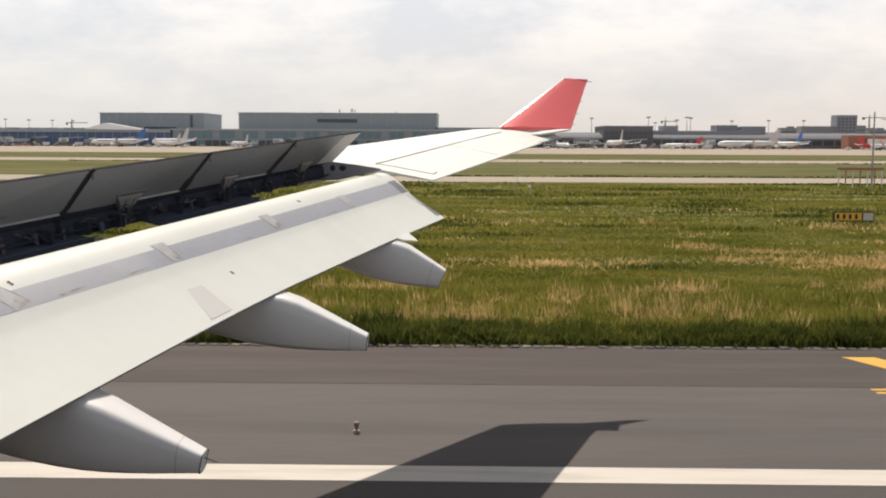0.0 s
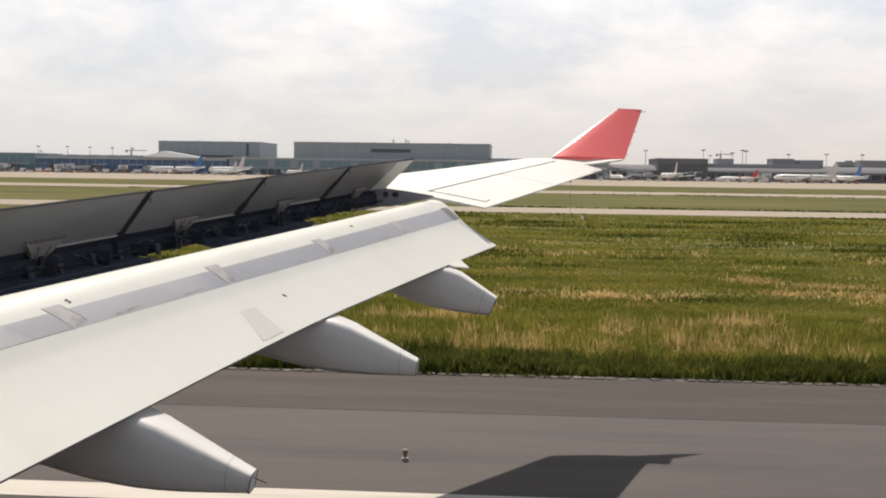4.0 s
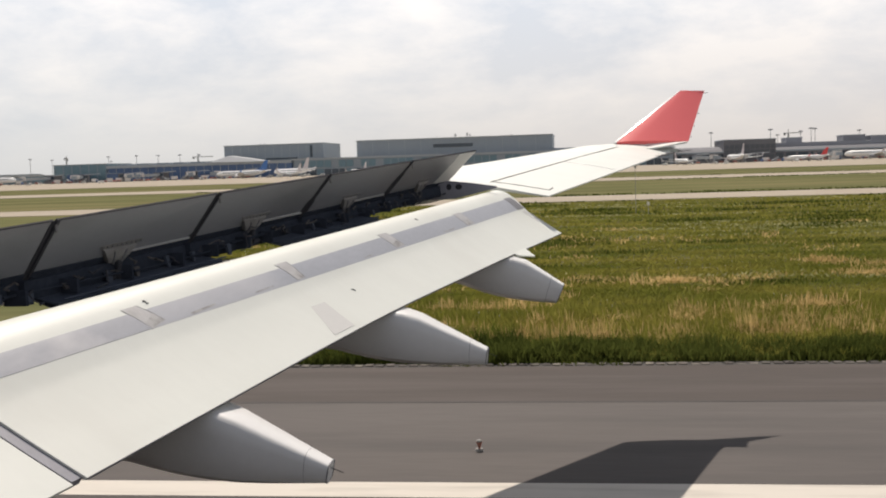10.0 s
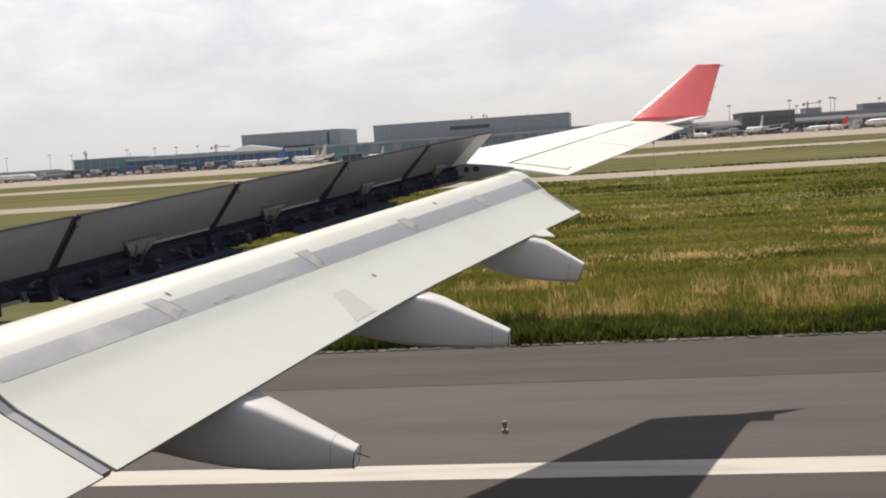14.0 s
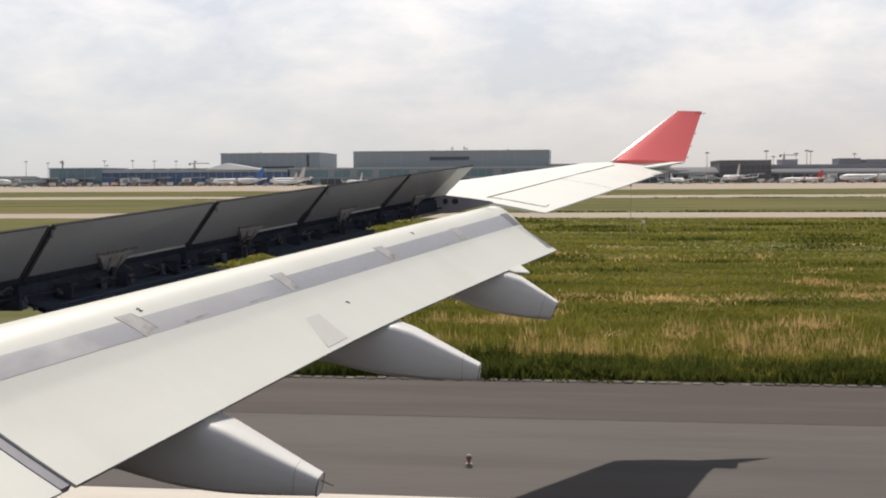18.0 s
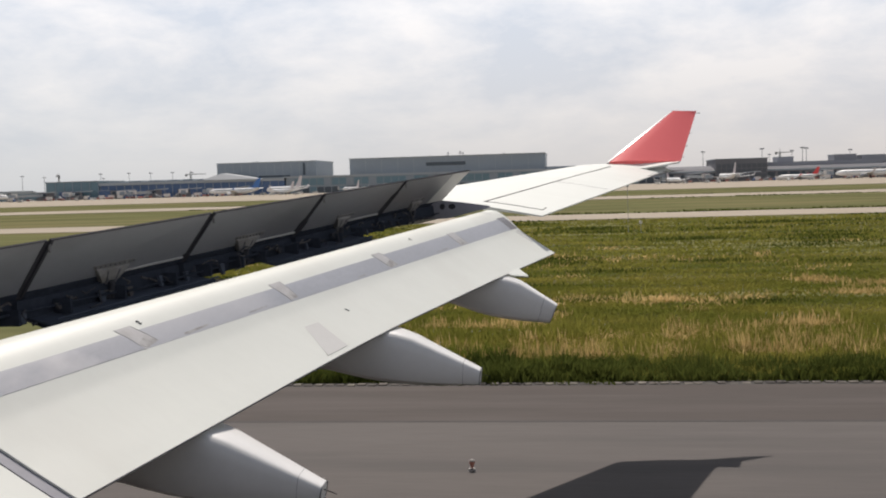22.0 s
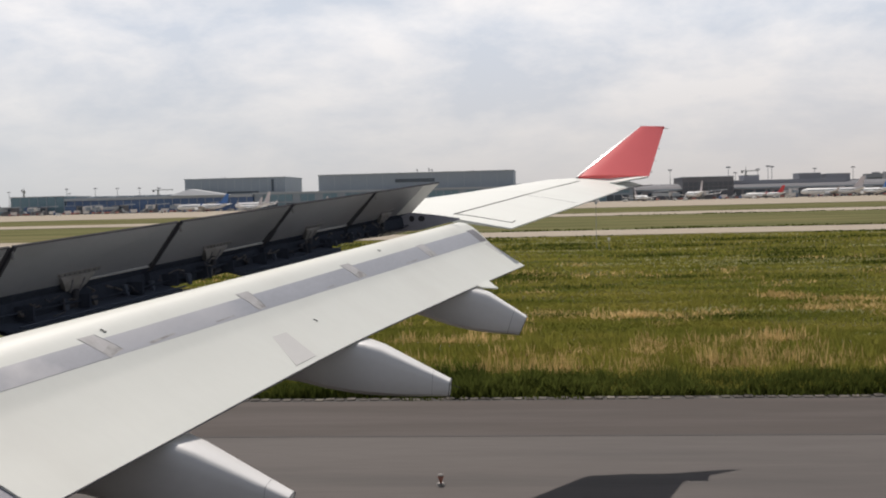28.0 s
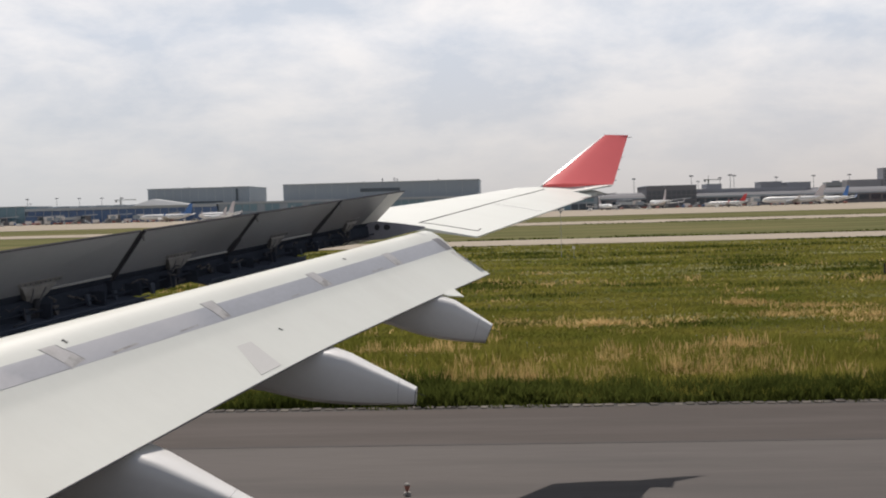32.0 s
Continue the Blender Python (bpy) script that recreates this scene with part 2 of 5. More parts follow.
# dark shroud colour, raised for the veil of the cabin window
BAYBLUE = mat("blue_grey_shroud", (0.062, 0.074, 0.098), 0.6, spread=0.25, scale=2, fine=14, gloss=0.05)
FITTING = mat("fitting_grey", (0.17, 0.166, 0.162), 0.6, 0.0, spread=0.3, scale=7, fine=30, stain=(0.12, 0.11, 0.10), stain_amount=0.6, stain_scale=5)
LEADMETAL = mat("bright_leading_edge", (0.92, 0.91, 0.90), 0.25, 0.1, spread=0.04, scale=3, fine=12)
GLASSDARK = mat("dark_glass", (0.03, 0.04, 0.05), 0.1, spread=0.2)
KERB = mat("kerb_concrete", (0.088, 0.076, 0.066), 0.9, spread=0.2, scale=3, fine=25, per_piece=0.5, stain=(0.2, 0.19, 0.14), stain_amount=0.5, stain_scale=2)


def foliage(name, dark, light, rough=0.75, thin=0.45):
    """Leaf colour that varies from blade to blade."""
    m = bpy.data.materials.new(name)
    m.use_nodes = True
    n, l = m.node_tree.nodes, m.node_tree.links
    n.remove(n["Principled BSDF"])
    b = n.new("ShaderNodeBsdfDiffuse")
    b.inputs["Roughness"].default_value = rough
    g = n.new("ShaderNodeNewGeometry")
    mp = n.new("ShaderNodeMapping")
    mp.inputs["Scale"].default_value = (0.10, 0.24, 0.2)
    l.new(g.outputs["Position"], mp.inputs["Vector"])
    t = n.new("ShaderNodeTexNoise")
    t.inputs["Scale"].default_value, t.inputs["Detail"].default_value = 1.0, 4.0
    l.new(mp.outputs[0], t.inputs["Vector"])
    spread = n.new("ShaderNodeMapRange")
    spread.inputs["From Min"].default_value, spread.inputs["From Max"].default_value = 0.30, 0.70
    l.new(t.outputs["Fac"], spread.inputs["Value"])
    half = n.new("ShaderNodeMix")
    half.inputs[0].default_value = 0.15
    l.new(spread.outputs[0], half.inputs[2])
    l.new(g.outputs["Random Per Island"], half.inputs[3])
    x = n.new("ShaderNodeMix")
    x.data_type = "RGBA"
    x.inputs[6].default_value, x.inputs[7].default_value = (*dark, 1), (*light, 1)
    l.new(half.outputs[0], x.inputs[0])
    l.new(x.outputs[2], b.inputs["Color"])
    # thin leaves let light through
    tr = n.new("ShaderNodeBsdfTranslucent")
    l.new(x.outputs[2], tr.inputs["Color"])
    mx = n.new("ShaderNodeMixShader")
    mx.inputs[0].default_value = thin
    l.new(b.outputs[0], mx.inputs[1])
    l.new(tr.outputs[0], mx.inputs[2])
    l.new(mx.outputs[0], n["Material Output"].inputs["Surface"])
    return m


GRASS = foliage("green_grass", (0.110, 0.142, 0.023), (0.335, 0.292, 0.068))
DRY = foliage("dry_grass_stalks", (0.40, 0.28, 0.105), (0.76, 0.55, 0.27), thin=0.55)
WEED = foliage("dark_weeds", (0.045, 0.060, 0.014), (0.115, 0.135, 0.032))
PALEBLOOM = foliage("pale_bloom", (0.30, 0.30, 0.13), (0.46, 0.44, 0.24))
PLANEWHITE = mat("white_aircraft_paint", (0.80, 0.80, 0.79), 0.35, spread=0.03, scale=0.2, fine=2)
FINRED = mat("red_tail_paint", (0.60, 0.05, 0.05), 0.4, spread=0.05, scale=0.2, fine=2)
FINBLUE = mat("blue_tail_paint", (0.05, 0.16, 0.42), 0.4, spread=0.05, scale=0.2, fine=2)
FINGREY = mat("pale_tail_paint", (0.55, 0.50, 0.50), 0.4, spread=0.1, scale=0.2, fine=1)
ENGINE = mat("engine_grey", (0.30, 0.31, 0.33), 0.4, 0.3, spread=0.1)
# steel lightened to carry the haze in front of far masts
STEEL = mat("mast_steel", (0.30, 0.31, 0.32), 0.55, 0.3, spread=0.1)
# town wall colour includes the distance haze
HAZEWALL = mat("haze_paled_wall", (0.26, 0.27, 0.30), 0.7, spread=0.08, scale=0.01, fine=0.1, per_piece=0.18)
DARKGLASS = mat("dark_window_glass", (0.05, 0.07, 0.09), 0.2, spread=0.3, scale=0.05, fine=0.3)
# window glass greyed by haze put into its base colour
HAZEGLASS = mat("haze_paled_glass", (0.12, 0.13, 0.15), 0.3, spread=0.2, scale=0.05, fine=0.3)
BRICKRED = mat("red_render", (0.32, 0.135, 0.10), 0.7, spread=0.08, scale=0.05, fine=0.5)
PALEWALL = mat("pale_wall", (0.66, 0.63, 0.60), 0.7, spread=0.05, scale=0.05, fine=0.5)
SIGNYELLOW = mat("sign_yellow", (0.75, 0.42, 0.03), 0.5, spread=0.05)
VAN = mat("service_vehicle_paint", (0.55, 0.55, 0.53), 0.45, spread=0.1, per_piece=0.5)
TENT = mat("white_membrane", (0.33, 0.35, 0.37), 0.6, spread=0.04, scale=0.05, fine=0.5)

# ---------------------------------------------------------------- helpers for building


def thing(name, label, category, at=(0, 0, 0), group="", kind=""):
    ob = new(name)
    ob.empty_display_size = 0.2
    ob.location = at
    return tagged(ob, label, category, group, kind)


def mesh_of(name, verts, faces, material, smooth=False):
    me = bpy.data.meshes.new(name)
    me.from_pydata([tuple(v) for v in verts], [], [tuple(f) for f in faces])
    me.materials.append(material)
    bm = bmesh.new()
    bm.from_mesh(me)
    if len(bm.verts) < 3000:
        bmesh.ops.remove_doubles(bm, verts=bm.verts, dist=1e-6)
    bmesh.ops.recalc_face_normals(bm, faces=bm.faces)
    if smooth:
        for e in bm.edges:
            e.smooth = len(e.link_faces) == 2 and e.calc_face_angle(0.0) < 0.65
    bm.to_mesh(me)
    bm.free()
    if smooth:
        me.polygons.foreach_set("use_smooth", [True] * len(me.polygons))
    return me


def put(name, data, parent=None, label="", at=None):
    ob = new(name, data)
    ob.parent = parent
    if at is not None:
        ob.location = at
    if label:
        ob["label"] = label
    return ob


def loft(sections, closed=True, caps=True):
    """Verts and faces through a row of sections with as many points each."""
    k = len(sections[0])
    verts = [p for s in sections for p in s]
    faces = []
    for i in range(len(sections) - 1):
        for j in range(k if closed else k - 1):
            a, b = i * k + j, i * k + (j + 1) % k
            faces.append((a, b, b + k, a + k))
    if closed and caps:
        faces.append(tuple(range(k)))
        faces.append(tuple(range((len(sections) - 1) * k, len(sections) * k)))
    return verts, faces


def box(x0, x1, y0, y1, z0, z1):
    v = [(x, y, z) for z in (z0, z1) for y in (y0, y1) for x in (x0, x1)]
    return v, [(0, 1, 3, 2), (4, 5, 7, 6), (0, 1, 5, 4), (2, 3, 7, 6), (0, 2, 6, 4), (1, 3, 7, 5)]


def joined(*pieces):
    verts, faces = [], []
    for v, f in pieces:
        o = len(verts)
        verts += list(v)
        faces += [tuple(i + o for i in q) for q in f]
    return verts, faces


def tube(a, b, r0, r1=None, k=8):
    a, b = Vector(a), Vector(b)
    r1 = r0 if r1 is None else r1
    q = (b - a).to_track_quat("Z", "Y")
    ring = lambda c, r: [c + q @ Vector((r * math.cos(2 * math.pi * i / k), r * math.sin(2 * math.pi * i / k), 0)) for i in range(k)]
    return loft([ring(a, r0), ring(b, r1)])


def slab(quad, thick, way=None):
    """A plate under four corners (top face), thick along the face's normal."""
    q = [Vector(p) for p in quad]
    nrm = way or (q[1] - q[0]).cross(q[3] - q[0]).normalized()
    low = [p - nrm * thick for p in q]
    return q + low, [(0, 1, 2, 3), (4, 5, 6, 7), (0, 1, 5, 4), (1, 2, 6, 5), (2, 3, 7, 6), (3, 0, 4, 7)]


def lerp(a, b, t):
    return a + (b - a) * t


# ---------------------------------------------------------------- ground
ground = tagged(new("ground", mesh_of("ground", *box(-4000, 4000, -400, 4500, -0.6, 0.0), SOIL)), "flat airfield meadow of green and dry grass", "ground", kind="structure")
runway = tagged(new("runway", mesh_of("runway", *box(-1500, 1500, -28, 19.2, -0.3, 0.03), ASPHALT)), "dark brown-grey asphalt runway with tyre streaks", "runway", kind="structure")
margin = tagged(new("runway_margin", mesh_of("runway_margin", *box(-1500, 1500, 19.2, 26.6, -0.3, 0.028), MARGIN)), "paler grey asphalt margin outside the edge line", "runway", kind="structure")
shoulder = tagged(new("runway_shoulder", mesh_of("runway_shoulder", *box(-1500, 1500, 26.6, 31.35, -0.3, 0.022), SHOULDER)), "darker asphalt runway shoulder along the grass", "road", kind="structure")
put("edge_line", mesh_of("edge_line", *box(-400, 400, 18.8, 19.72, 0.02, 0.035), LINE), runway, "worn white runway edge line")
put("joint_seam", mesh_of("joint_seam", *box(-400, 400, 26.56, 26.68, 0.01, 0.034), TARSEAM), runway, "dark tar seam")
for y in (25.9, 26.25):
    put("yellow_line", mesh_of("yellow_line", *box(10.2, 200, y, y + 0.17, 0.02, 0.036), YELLOW), runway, "worn yellow double edge line")
for i in range(6):
    x = 12.4 + i * 9.5
    put("shoulder_bar", mesh_of("shoulder_bar", *slab([(x, 26.9, 0.030), (x + 0.95, 26.9, 0.030), (x - 0.55, 30.4, 0.030), (x - 1.5, 30.4, 0.030)], 0.02), YELLOW), shoulder, "yellow slanting shoulder bar")
for name, y0, y1 in (("taxiway", 163, 187), ("far_taxiway", 322, 372), ("apron", 540, 1400)):
    tagged(new(name, mesh_of(name, *box(-2500, 2500, y0, y1, -0.3, 0.02 + y0 * 2e-4), CONCRETE)), "pale sandy concrete " + name.replace("_", " "), "taxiway", kind="structure")

# ---------------------------------------------------------------- the aircraft
plane = thing("airliner", "twin-aisle airliner, white wing with red winglet, flaps lowered, spoilers raised", "aircraft", (-7, -2.98, 0))


def plane_part(name, vf, material, parent=plane, label="", smooth=False):
    ob = new(name, mesh_of(name, [Vector(v) + Vector((7, 2.98, 0)) for v in vf[0]], vf[1], material, smooth))
    ob.parent = parent
    if label:
        ob["label"] = label
    return ob


def te(y):   # trailing edge of the lowered outer flap
    return Vector((-0.28 - 0.275 * (17.7 - y), y, 4.86 - 0.0756 * (17.7 - y)))


def crest(y):   # highest line of the flap's rounded nose
    return Vector((-1.48 - 0.30 * (17.7 - y), y, 5.585 - 0.0645 * (17.7 - y)))


def hinge(y):   # spoiler hinge line
    return Vector((-2.18 - 0.278 * (17.8 - y), y, 5.77 - 0.062 * (17.8 - y)))


def spoiler_top(y):
    return Vector((-1.67 - 0.30 * (17.8 - y), y, 6.28 - 0.0645 * (17.8 - y)))


UPPER = ((1.0, 0.0), (0.80, 0.012), (0.52, 0.035), (0.46, 0.052), (0.40, 0.075), (0.31, 0.107), (0.22, 0.125), (0.17, 0.1255), (0.13, 0.119), (0.10, 0.105), (0.06, 0.080), (0.03, 0.050), (0.0, 0.0))
LOWER = ((-0.05, -0.08), (-0.05, -0.16), (0.02, -0.22), (0.2, -0.22), (0.5, -0.12), (0.8, -0.045), (1.0, -0.018))


def flap_frame(y):
    c = crest(y)
    chord = te(y) - c
    return c, chord, Vector((-chord.z, 0, chord.x)).normalized(), chord.length / 1.38


def flap_height(s):
    for (a, h), (b, g) in zip(UPPER, UPPER[1:]):
        if b <= s <= a:
            return lerp(h, g, (a - s) / (a - b))
    return 0.0


def on_flap(y, s, lift=0.0):
    """A point over the flap's upper side at span y and chord share s."""
    c, chord, up, k = flap_frame(y)
    return c + chord * s + up * (flap_height(s) * k + lift)


BOW = ((0.0, 0.005), (6.66, 0.005), (7.5, 0.019), (8.5, 0.036), (9.5, 0.055), (11.0, 0.077), (12.0, 0.082), (13.0, 0.075), (15.0, 0.06), (17.72, 0.018), (18.0, 0.018))


def back_share(y):
    """Share of the chord at which the flap ends: its back edge bows in a little at mid-span."""
    for (a, e), (b, f) in zip(BOW, BOW[1:]):
        if a <= y <= b:
            return 1 - lerp(e, f, (y - a) / (b - a))
    return 1.0


def back_edge(y):
    c, chord, up, k = flap_frame(y)
    return c + chord * back_share(y)


def flap_section(y):
    c, chord, up, k = flap_frame(y)
    return [c + chord * min(s, back_share(y)) + up * h * k for s, h in UPPER + LOWER]


def strip_on_flap(corners, lift, n=8):
    """A thin sheet on the flap's upper side: corners (y, s) front in, front out, back out, back in."""
    (ya, sa), (yb, sb), (yc, sc), (yd, sd) = corners
    rows = []
    for i in range(n + 1):
        u = i / n
        y0, s0, y1, s1 = lerp(ya, yb, u), lerp(sa, sb, u), lerp(yd, yc, u), lerp(sd, sc, u)
        cuts = [0.0] + sorted(min(1.0, max(0.0, (t - s0) / (s1 - s0))) for t, h in UPPER) + [1.0]
        top = [on_flap(lerp(y0, y1, v), lerp(s0, s1, v), lift) for v in cuts]
        low = [on_flap(lerp(y0, y1, v), lerp(s0, s1, v), -0.01) for v in reversed(cuts)]
        rows.append(top + low)
    return loft(rows)


FLAP_IN, FLAP_OUT = 6.66, 17.72
flap = plane_part("outer_flap", loft([flap_section(lerp(FLAP_IN, FLAP_OUT, i / 24)) for i in range(25)]), WHITE, label="lowered white outer flap with bare metal band", smooth=True)
plane_part("metal_band", strip_on_flap(((6.74, 0.275), (17.6, 0.27), (17.7, 0.45), (6.74, 0.385)), 0.0012, 24), SILVER, flap, "bare grey metal band", True)
for corners in (((8.46, 0.235), (8.66, 0.235), (8.78, 0.37), (8.56, 0.40)), ((10.76, 0.235), (10.98, 0.235), (11.0, 0.395), (10.84, 0.40)),
                ((13.02, 0.24), (13.24, 0.24), (13.36, 0.41), (13.12, 0.41)), ((15.28, 0.26), (15.52, 0.26), (15.62, 0.43), (15.36, 0.43))):
    bracket = plane_part("rub_strip", strip_on_flap(corners, 0.0022), RUBSTRIP, flap, "grey scuffed rub strip", True)
    (ya, sa), (yb, sb), (yc, sc), (yd, sd) = corners
    for u in (0.03, 0.97):
        ends = [(lerp(lerp(ya, yb, u), lerp(yd, yc, u), v), lerp(lerp(sa, sb, u), lerp(sd, sc, u), v)) for v in (0.02, 0.5, 0.98)]
        plane_part("strip_edge", joined(*[tube(on_flap(*p, 0.0022), on_flap(*q, 0.0022), 0.003, k=4) for p, q in zip(ends, ends[1:])]), LIPMETAL, bracket, "pale raised strip edge")
    spot = [(lerp(lerp(ya, yb, u), lerp(yd, yc, u), v), lerp(lerp(sa, sb, u), lerp(sd, sc, u), v)) for u, v in ((0.12, 0.72), (0.85, 0.60), (0.95, 0.96), (0.15, 0.98))]
    plane_part("smudge", strip_on_flap(spot, 0.0030, 3), SCUFFDARK, bracket, "dark worn smudge")
for corners in (((9.10, 0.378), (9.46, 0.370), (9.48, 0.380), (9.12, 0.392)), ((8.56, 0.350), (8.72, 0.342), (8.76, 0.362), (8.58, 0.385)),
                ((10.10, 0.384), (10.42, 0.379), (10.42, 0.385), (10.12, 0.390)), ((12.3, 0.396), (12.52, 0.392), (12.53, 0.399), (12.32, 0.403)), ((14.55, 0.408), (14.95, 0.406), (14.96, 0.414), (14.6, 0.417))):
    plane_part("scuff_mark", strip_on_flap(corners, 0.0027), SCUFFDARK, flap, "worn scuff on the metal band", True)
plane_part("worn_band", strip_on_flap(((6.76, 0.273), (8.47, 0.273), (8.57, 0.393), (6.76, 0.387)), 0.0026), WORNBAND, flap, "pale worn end of the metal band", True)
plane_part("repair_patch", strip_on_flap(((10.57, 0.622), (10.83, 0.628), (10.75, 0.890), (10.33, 0.895)), 0.0008), PATCHGREY, flap, "light grey repair patch")
plane_part("end_plate", strip_on_flap(((17.34, 0.255), (17.62, 0.26), (17.69, 0.455), (17.42, 0.45)), 0.0025), ENDGREY, flap, "grey plate at the band end")
plane_part("end_stripe", strip_on_flap(((17.50, 0.49), (17.64, 0.48), (17.66, 0.70), (17.54, 0.72)), 0.002), PATCHGREY, flap, "grey stripe at the flap end")
for y, s in ((8.78, 0.225), (11.46, 0.62), (14.26, 0.19)):
    rows = []
    for a, b in ((-0.045, 0.0), (-0.03, -0.012), (0.0, -0.014), (0.02, 0.0), (0.0, 0.016), (-0.005, 0.03), (0.03, 0.036), (0.055, 0.03)):
        rows.append(on_flap(y + a * 0.42, s + b * 0.45, 0.004))
    pieces = [tube(p, q, 0.0045, k=5) for p, q in zip(rows, rows[1:])]
    plane_part("painted_mark", joined(*pieces), RUBBER, flap, "small black painted mark")
# rubber edge along the flap's back
plane_part("edge_seal", loft([[back_edge(y) + Vector((dx, 0, dz)) for dx, dz in ((-0.002, 0.001), (0.003, -0.002), (0.0, -0.018), (-0.004, -0.018))] for y in (FLAP_IN, 7.5, 8.5, 9.5, 11, 12, 13, 15, FLAP_OUT)]), EDGE, flap, "thin dark trailing edge")

# inner flap beyond the gap, and the rib in the gap
inner_flap = plane_part("inner_flap", loft([flap_section(y) for y in (2.2, 3.5, 5.0, 5.8, 6.53)]), WHITE, label="lowered white inner flap", smooth=True)
rib = loft([[on_flap(y, s, d) for y, d in ((6.565, -0.016), (6.665, -0.016), (6.665, -0.07), (6.565, -0.07))] for s in (0.02, 0.06, 0.1, 0.13, 0.17, 0.22, 0.31, 0.40, 0.46, 0.52, 0.80, 0.975)])
plane_part("flap_gap_rib", rib, RIBGREY, label="blue-grey rib in the flap gap")
plane_part("gap_seal", loft([[on_flap(y, s, d) for y, d in ((6.525, -0.03), (6.570, -0.03), (6.570, -0.08), (6.525, -0.08))] for s in (0.02, 0.06, 0.13, 0.22, 0.31, 0.40, 0.52, 0.80, 0.965)]), RUBBER, label="black rubber seal")


def wing_lead(y):
    return -0.20 - 0.63 * (26.4 - y)


def nose_top(y):
    return 6.45 - 0.094 * (26.8 - y)


def rear_depth(y):
    """Height of the rear spar; shallow by the wing root, where daylight shows under it."""
    return 0.13 + 0.003 * (17.8 - y) - 0.06 * min(1.0, max(0.0, (8.8 - y) / 0.5))


def wing_section(y):
    """Fixed wing back to the spoiler hinge, with the rear spar as its end."""
    h = hinge(y)
    lead = wing_lead(y)
    d = h.x - lead
    nose = nose_top(y)
    th = 0.30 + 0.04 * (17.8 - y)
    deep = rear_depth(y)
    pts = []
    for s, u in ((0, -0.14), (0.02, -0.05), (0.08, 0.0), (0.3, 0.10), (0.6, 0.13), (0.85, 0.07), (1.0, 0.0)):
        pts.append(Vector((lead + d * s, y, lerp(nose, h.z - 0.05, s) + u)))
    for s, u in ((1.0, -deep), (0.7, -deep - 0.35 * th), (0.4, -deep - 0.7 * th), (0.12, -deep - 0.3 * th), (0.03, -0.24)):
        pts.append(Vector((lead + d * s, y, lerp(nose, h.z - 0.05, s) + u)))
    return pts


wing = plane_part("wing_box", loft([wing_section(y) for y in (-1.0, 2, 5, 8.2, 8.9, 11, 14, 17.88)]), WHITE, label="white fixed wing with a dark rear bay", smooth=True)


def bay_wall(y):
    h = hinge(y)
    deep = rear_depth(y) + (0.065 if y > 8.5 else 0.03)
    return [h + Vector((0.004, 0, -0.02)), h + Vector((0.03, 0, -0.03)), h + Vector((0.05, 0, -deep)), h + Vector((0.004, 0, -deep - 0.015))]


# spar wall coloured as dark as the shaded recess
plane_part("rear_spar", loft([bay_wall(y) for y in (3, 8.2, 8.9, 12, 17.86)]), BAYSHADE, wing, "rear spar in near-black bay shade colour")


def shroud(y0, y1, reach, drop=0.0):
    rows = []
    for i in range(3):
        y = lerp(y0, y1, i / 2)
        h, c = hinge(y), crest(y)
        a = h + Vector((0.02, 0, -0.16 - 0.003 * (17.8 - y)))
        b = Vector((lerp(h.x, c.x, reach), y, lerp(a.z, c.z, 0.55) - 0.04 - drop))
        rows.append([a, b, b - Vector((0, 0, 0.045)), a - Vector((0, 0, 0.03))])
    return loft(rows)


for y0, y1, reach, drop in ((8.65, 10.95, 0.8, 0.10), (8.65, 11.0, 0.45, 0.0), (12.3, 14.5, 0.8, 0.11), (12.2, 14.6, 0.45, 0.0)):
    plane_part("shroud_panel", shroud(y0, y1, reach, drop), BAYBLUE, wing, "dark blue-grey shroud panel")
for y0, y1 in ((8.65, 11.0), (12.2, 14.6)):
    plane_part("shroud_lip", tube(hinge(y0) + Vector((0.30, 0, -0.20)), hinge(y1) + Vector((0.30, 0, -0.20)), 0.009, k=6), BAYBLUE, wing, "blue-grey lip of the shroud panel")
# ribs, rods and pipes in the bay, its shade put into their colour
rng = random.Random(4)
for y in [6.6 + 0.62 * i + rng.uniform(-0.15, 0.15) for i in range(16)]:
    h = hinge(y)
    plane_part("bay_rib", box(h.x, h.x + 0.20, y - 0.02, y + 0.02, h.z - 0.20, h.z - 0.07), BAYSHADE, wing)
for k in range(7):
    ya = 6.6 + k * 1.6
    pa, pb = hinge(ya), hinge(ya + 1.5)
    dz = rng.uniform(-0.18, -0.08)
    plane_part("bay_pipe", tube(pa + Vector((0.12, 0, dz)), pb + Vector((0.12, 0, dz + rng.uniform(-0.05, 0.05))), 0.012, k=6), BAYSHADE, wing)

# hoses, brackets and wiring hung along the spar
for k in range(34):
    y = 6.5 + 9.9 * k / 33 + rng.uniform(-0.12, 0.12)
    p = hinge(y) + Vector((rng.uniform(0.07, 0.16), 0, rng.uniform(-0.10, -0.04)))
    bend = [p]
    for _ in range(rng.randint(3, 6)):
        bend.append(bend[-1] + Vector((rng.uniform(-0.02, 0.04), rng.uniform(-0.13, 0.16), rng.uniform(-0.055, 0.035))))
    plane_part("bay_hose", joined(*[tube(u, v, rng.uniform(0.006, 0.012), k=5) for u, v in zip(bend, bend[1:])]), rng.choice((HOSE, HOSE, BAYMETAL)), wing, "thin hose in the wing bay")
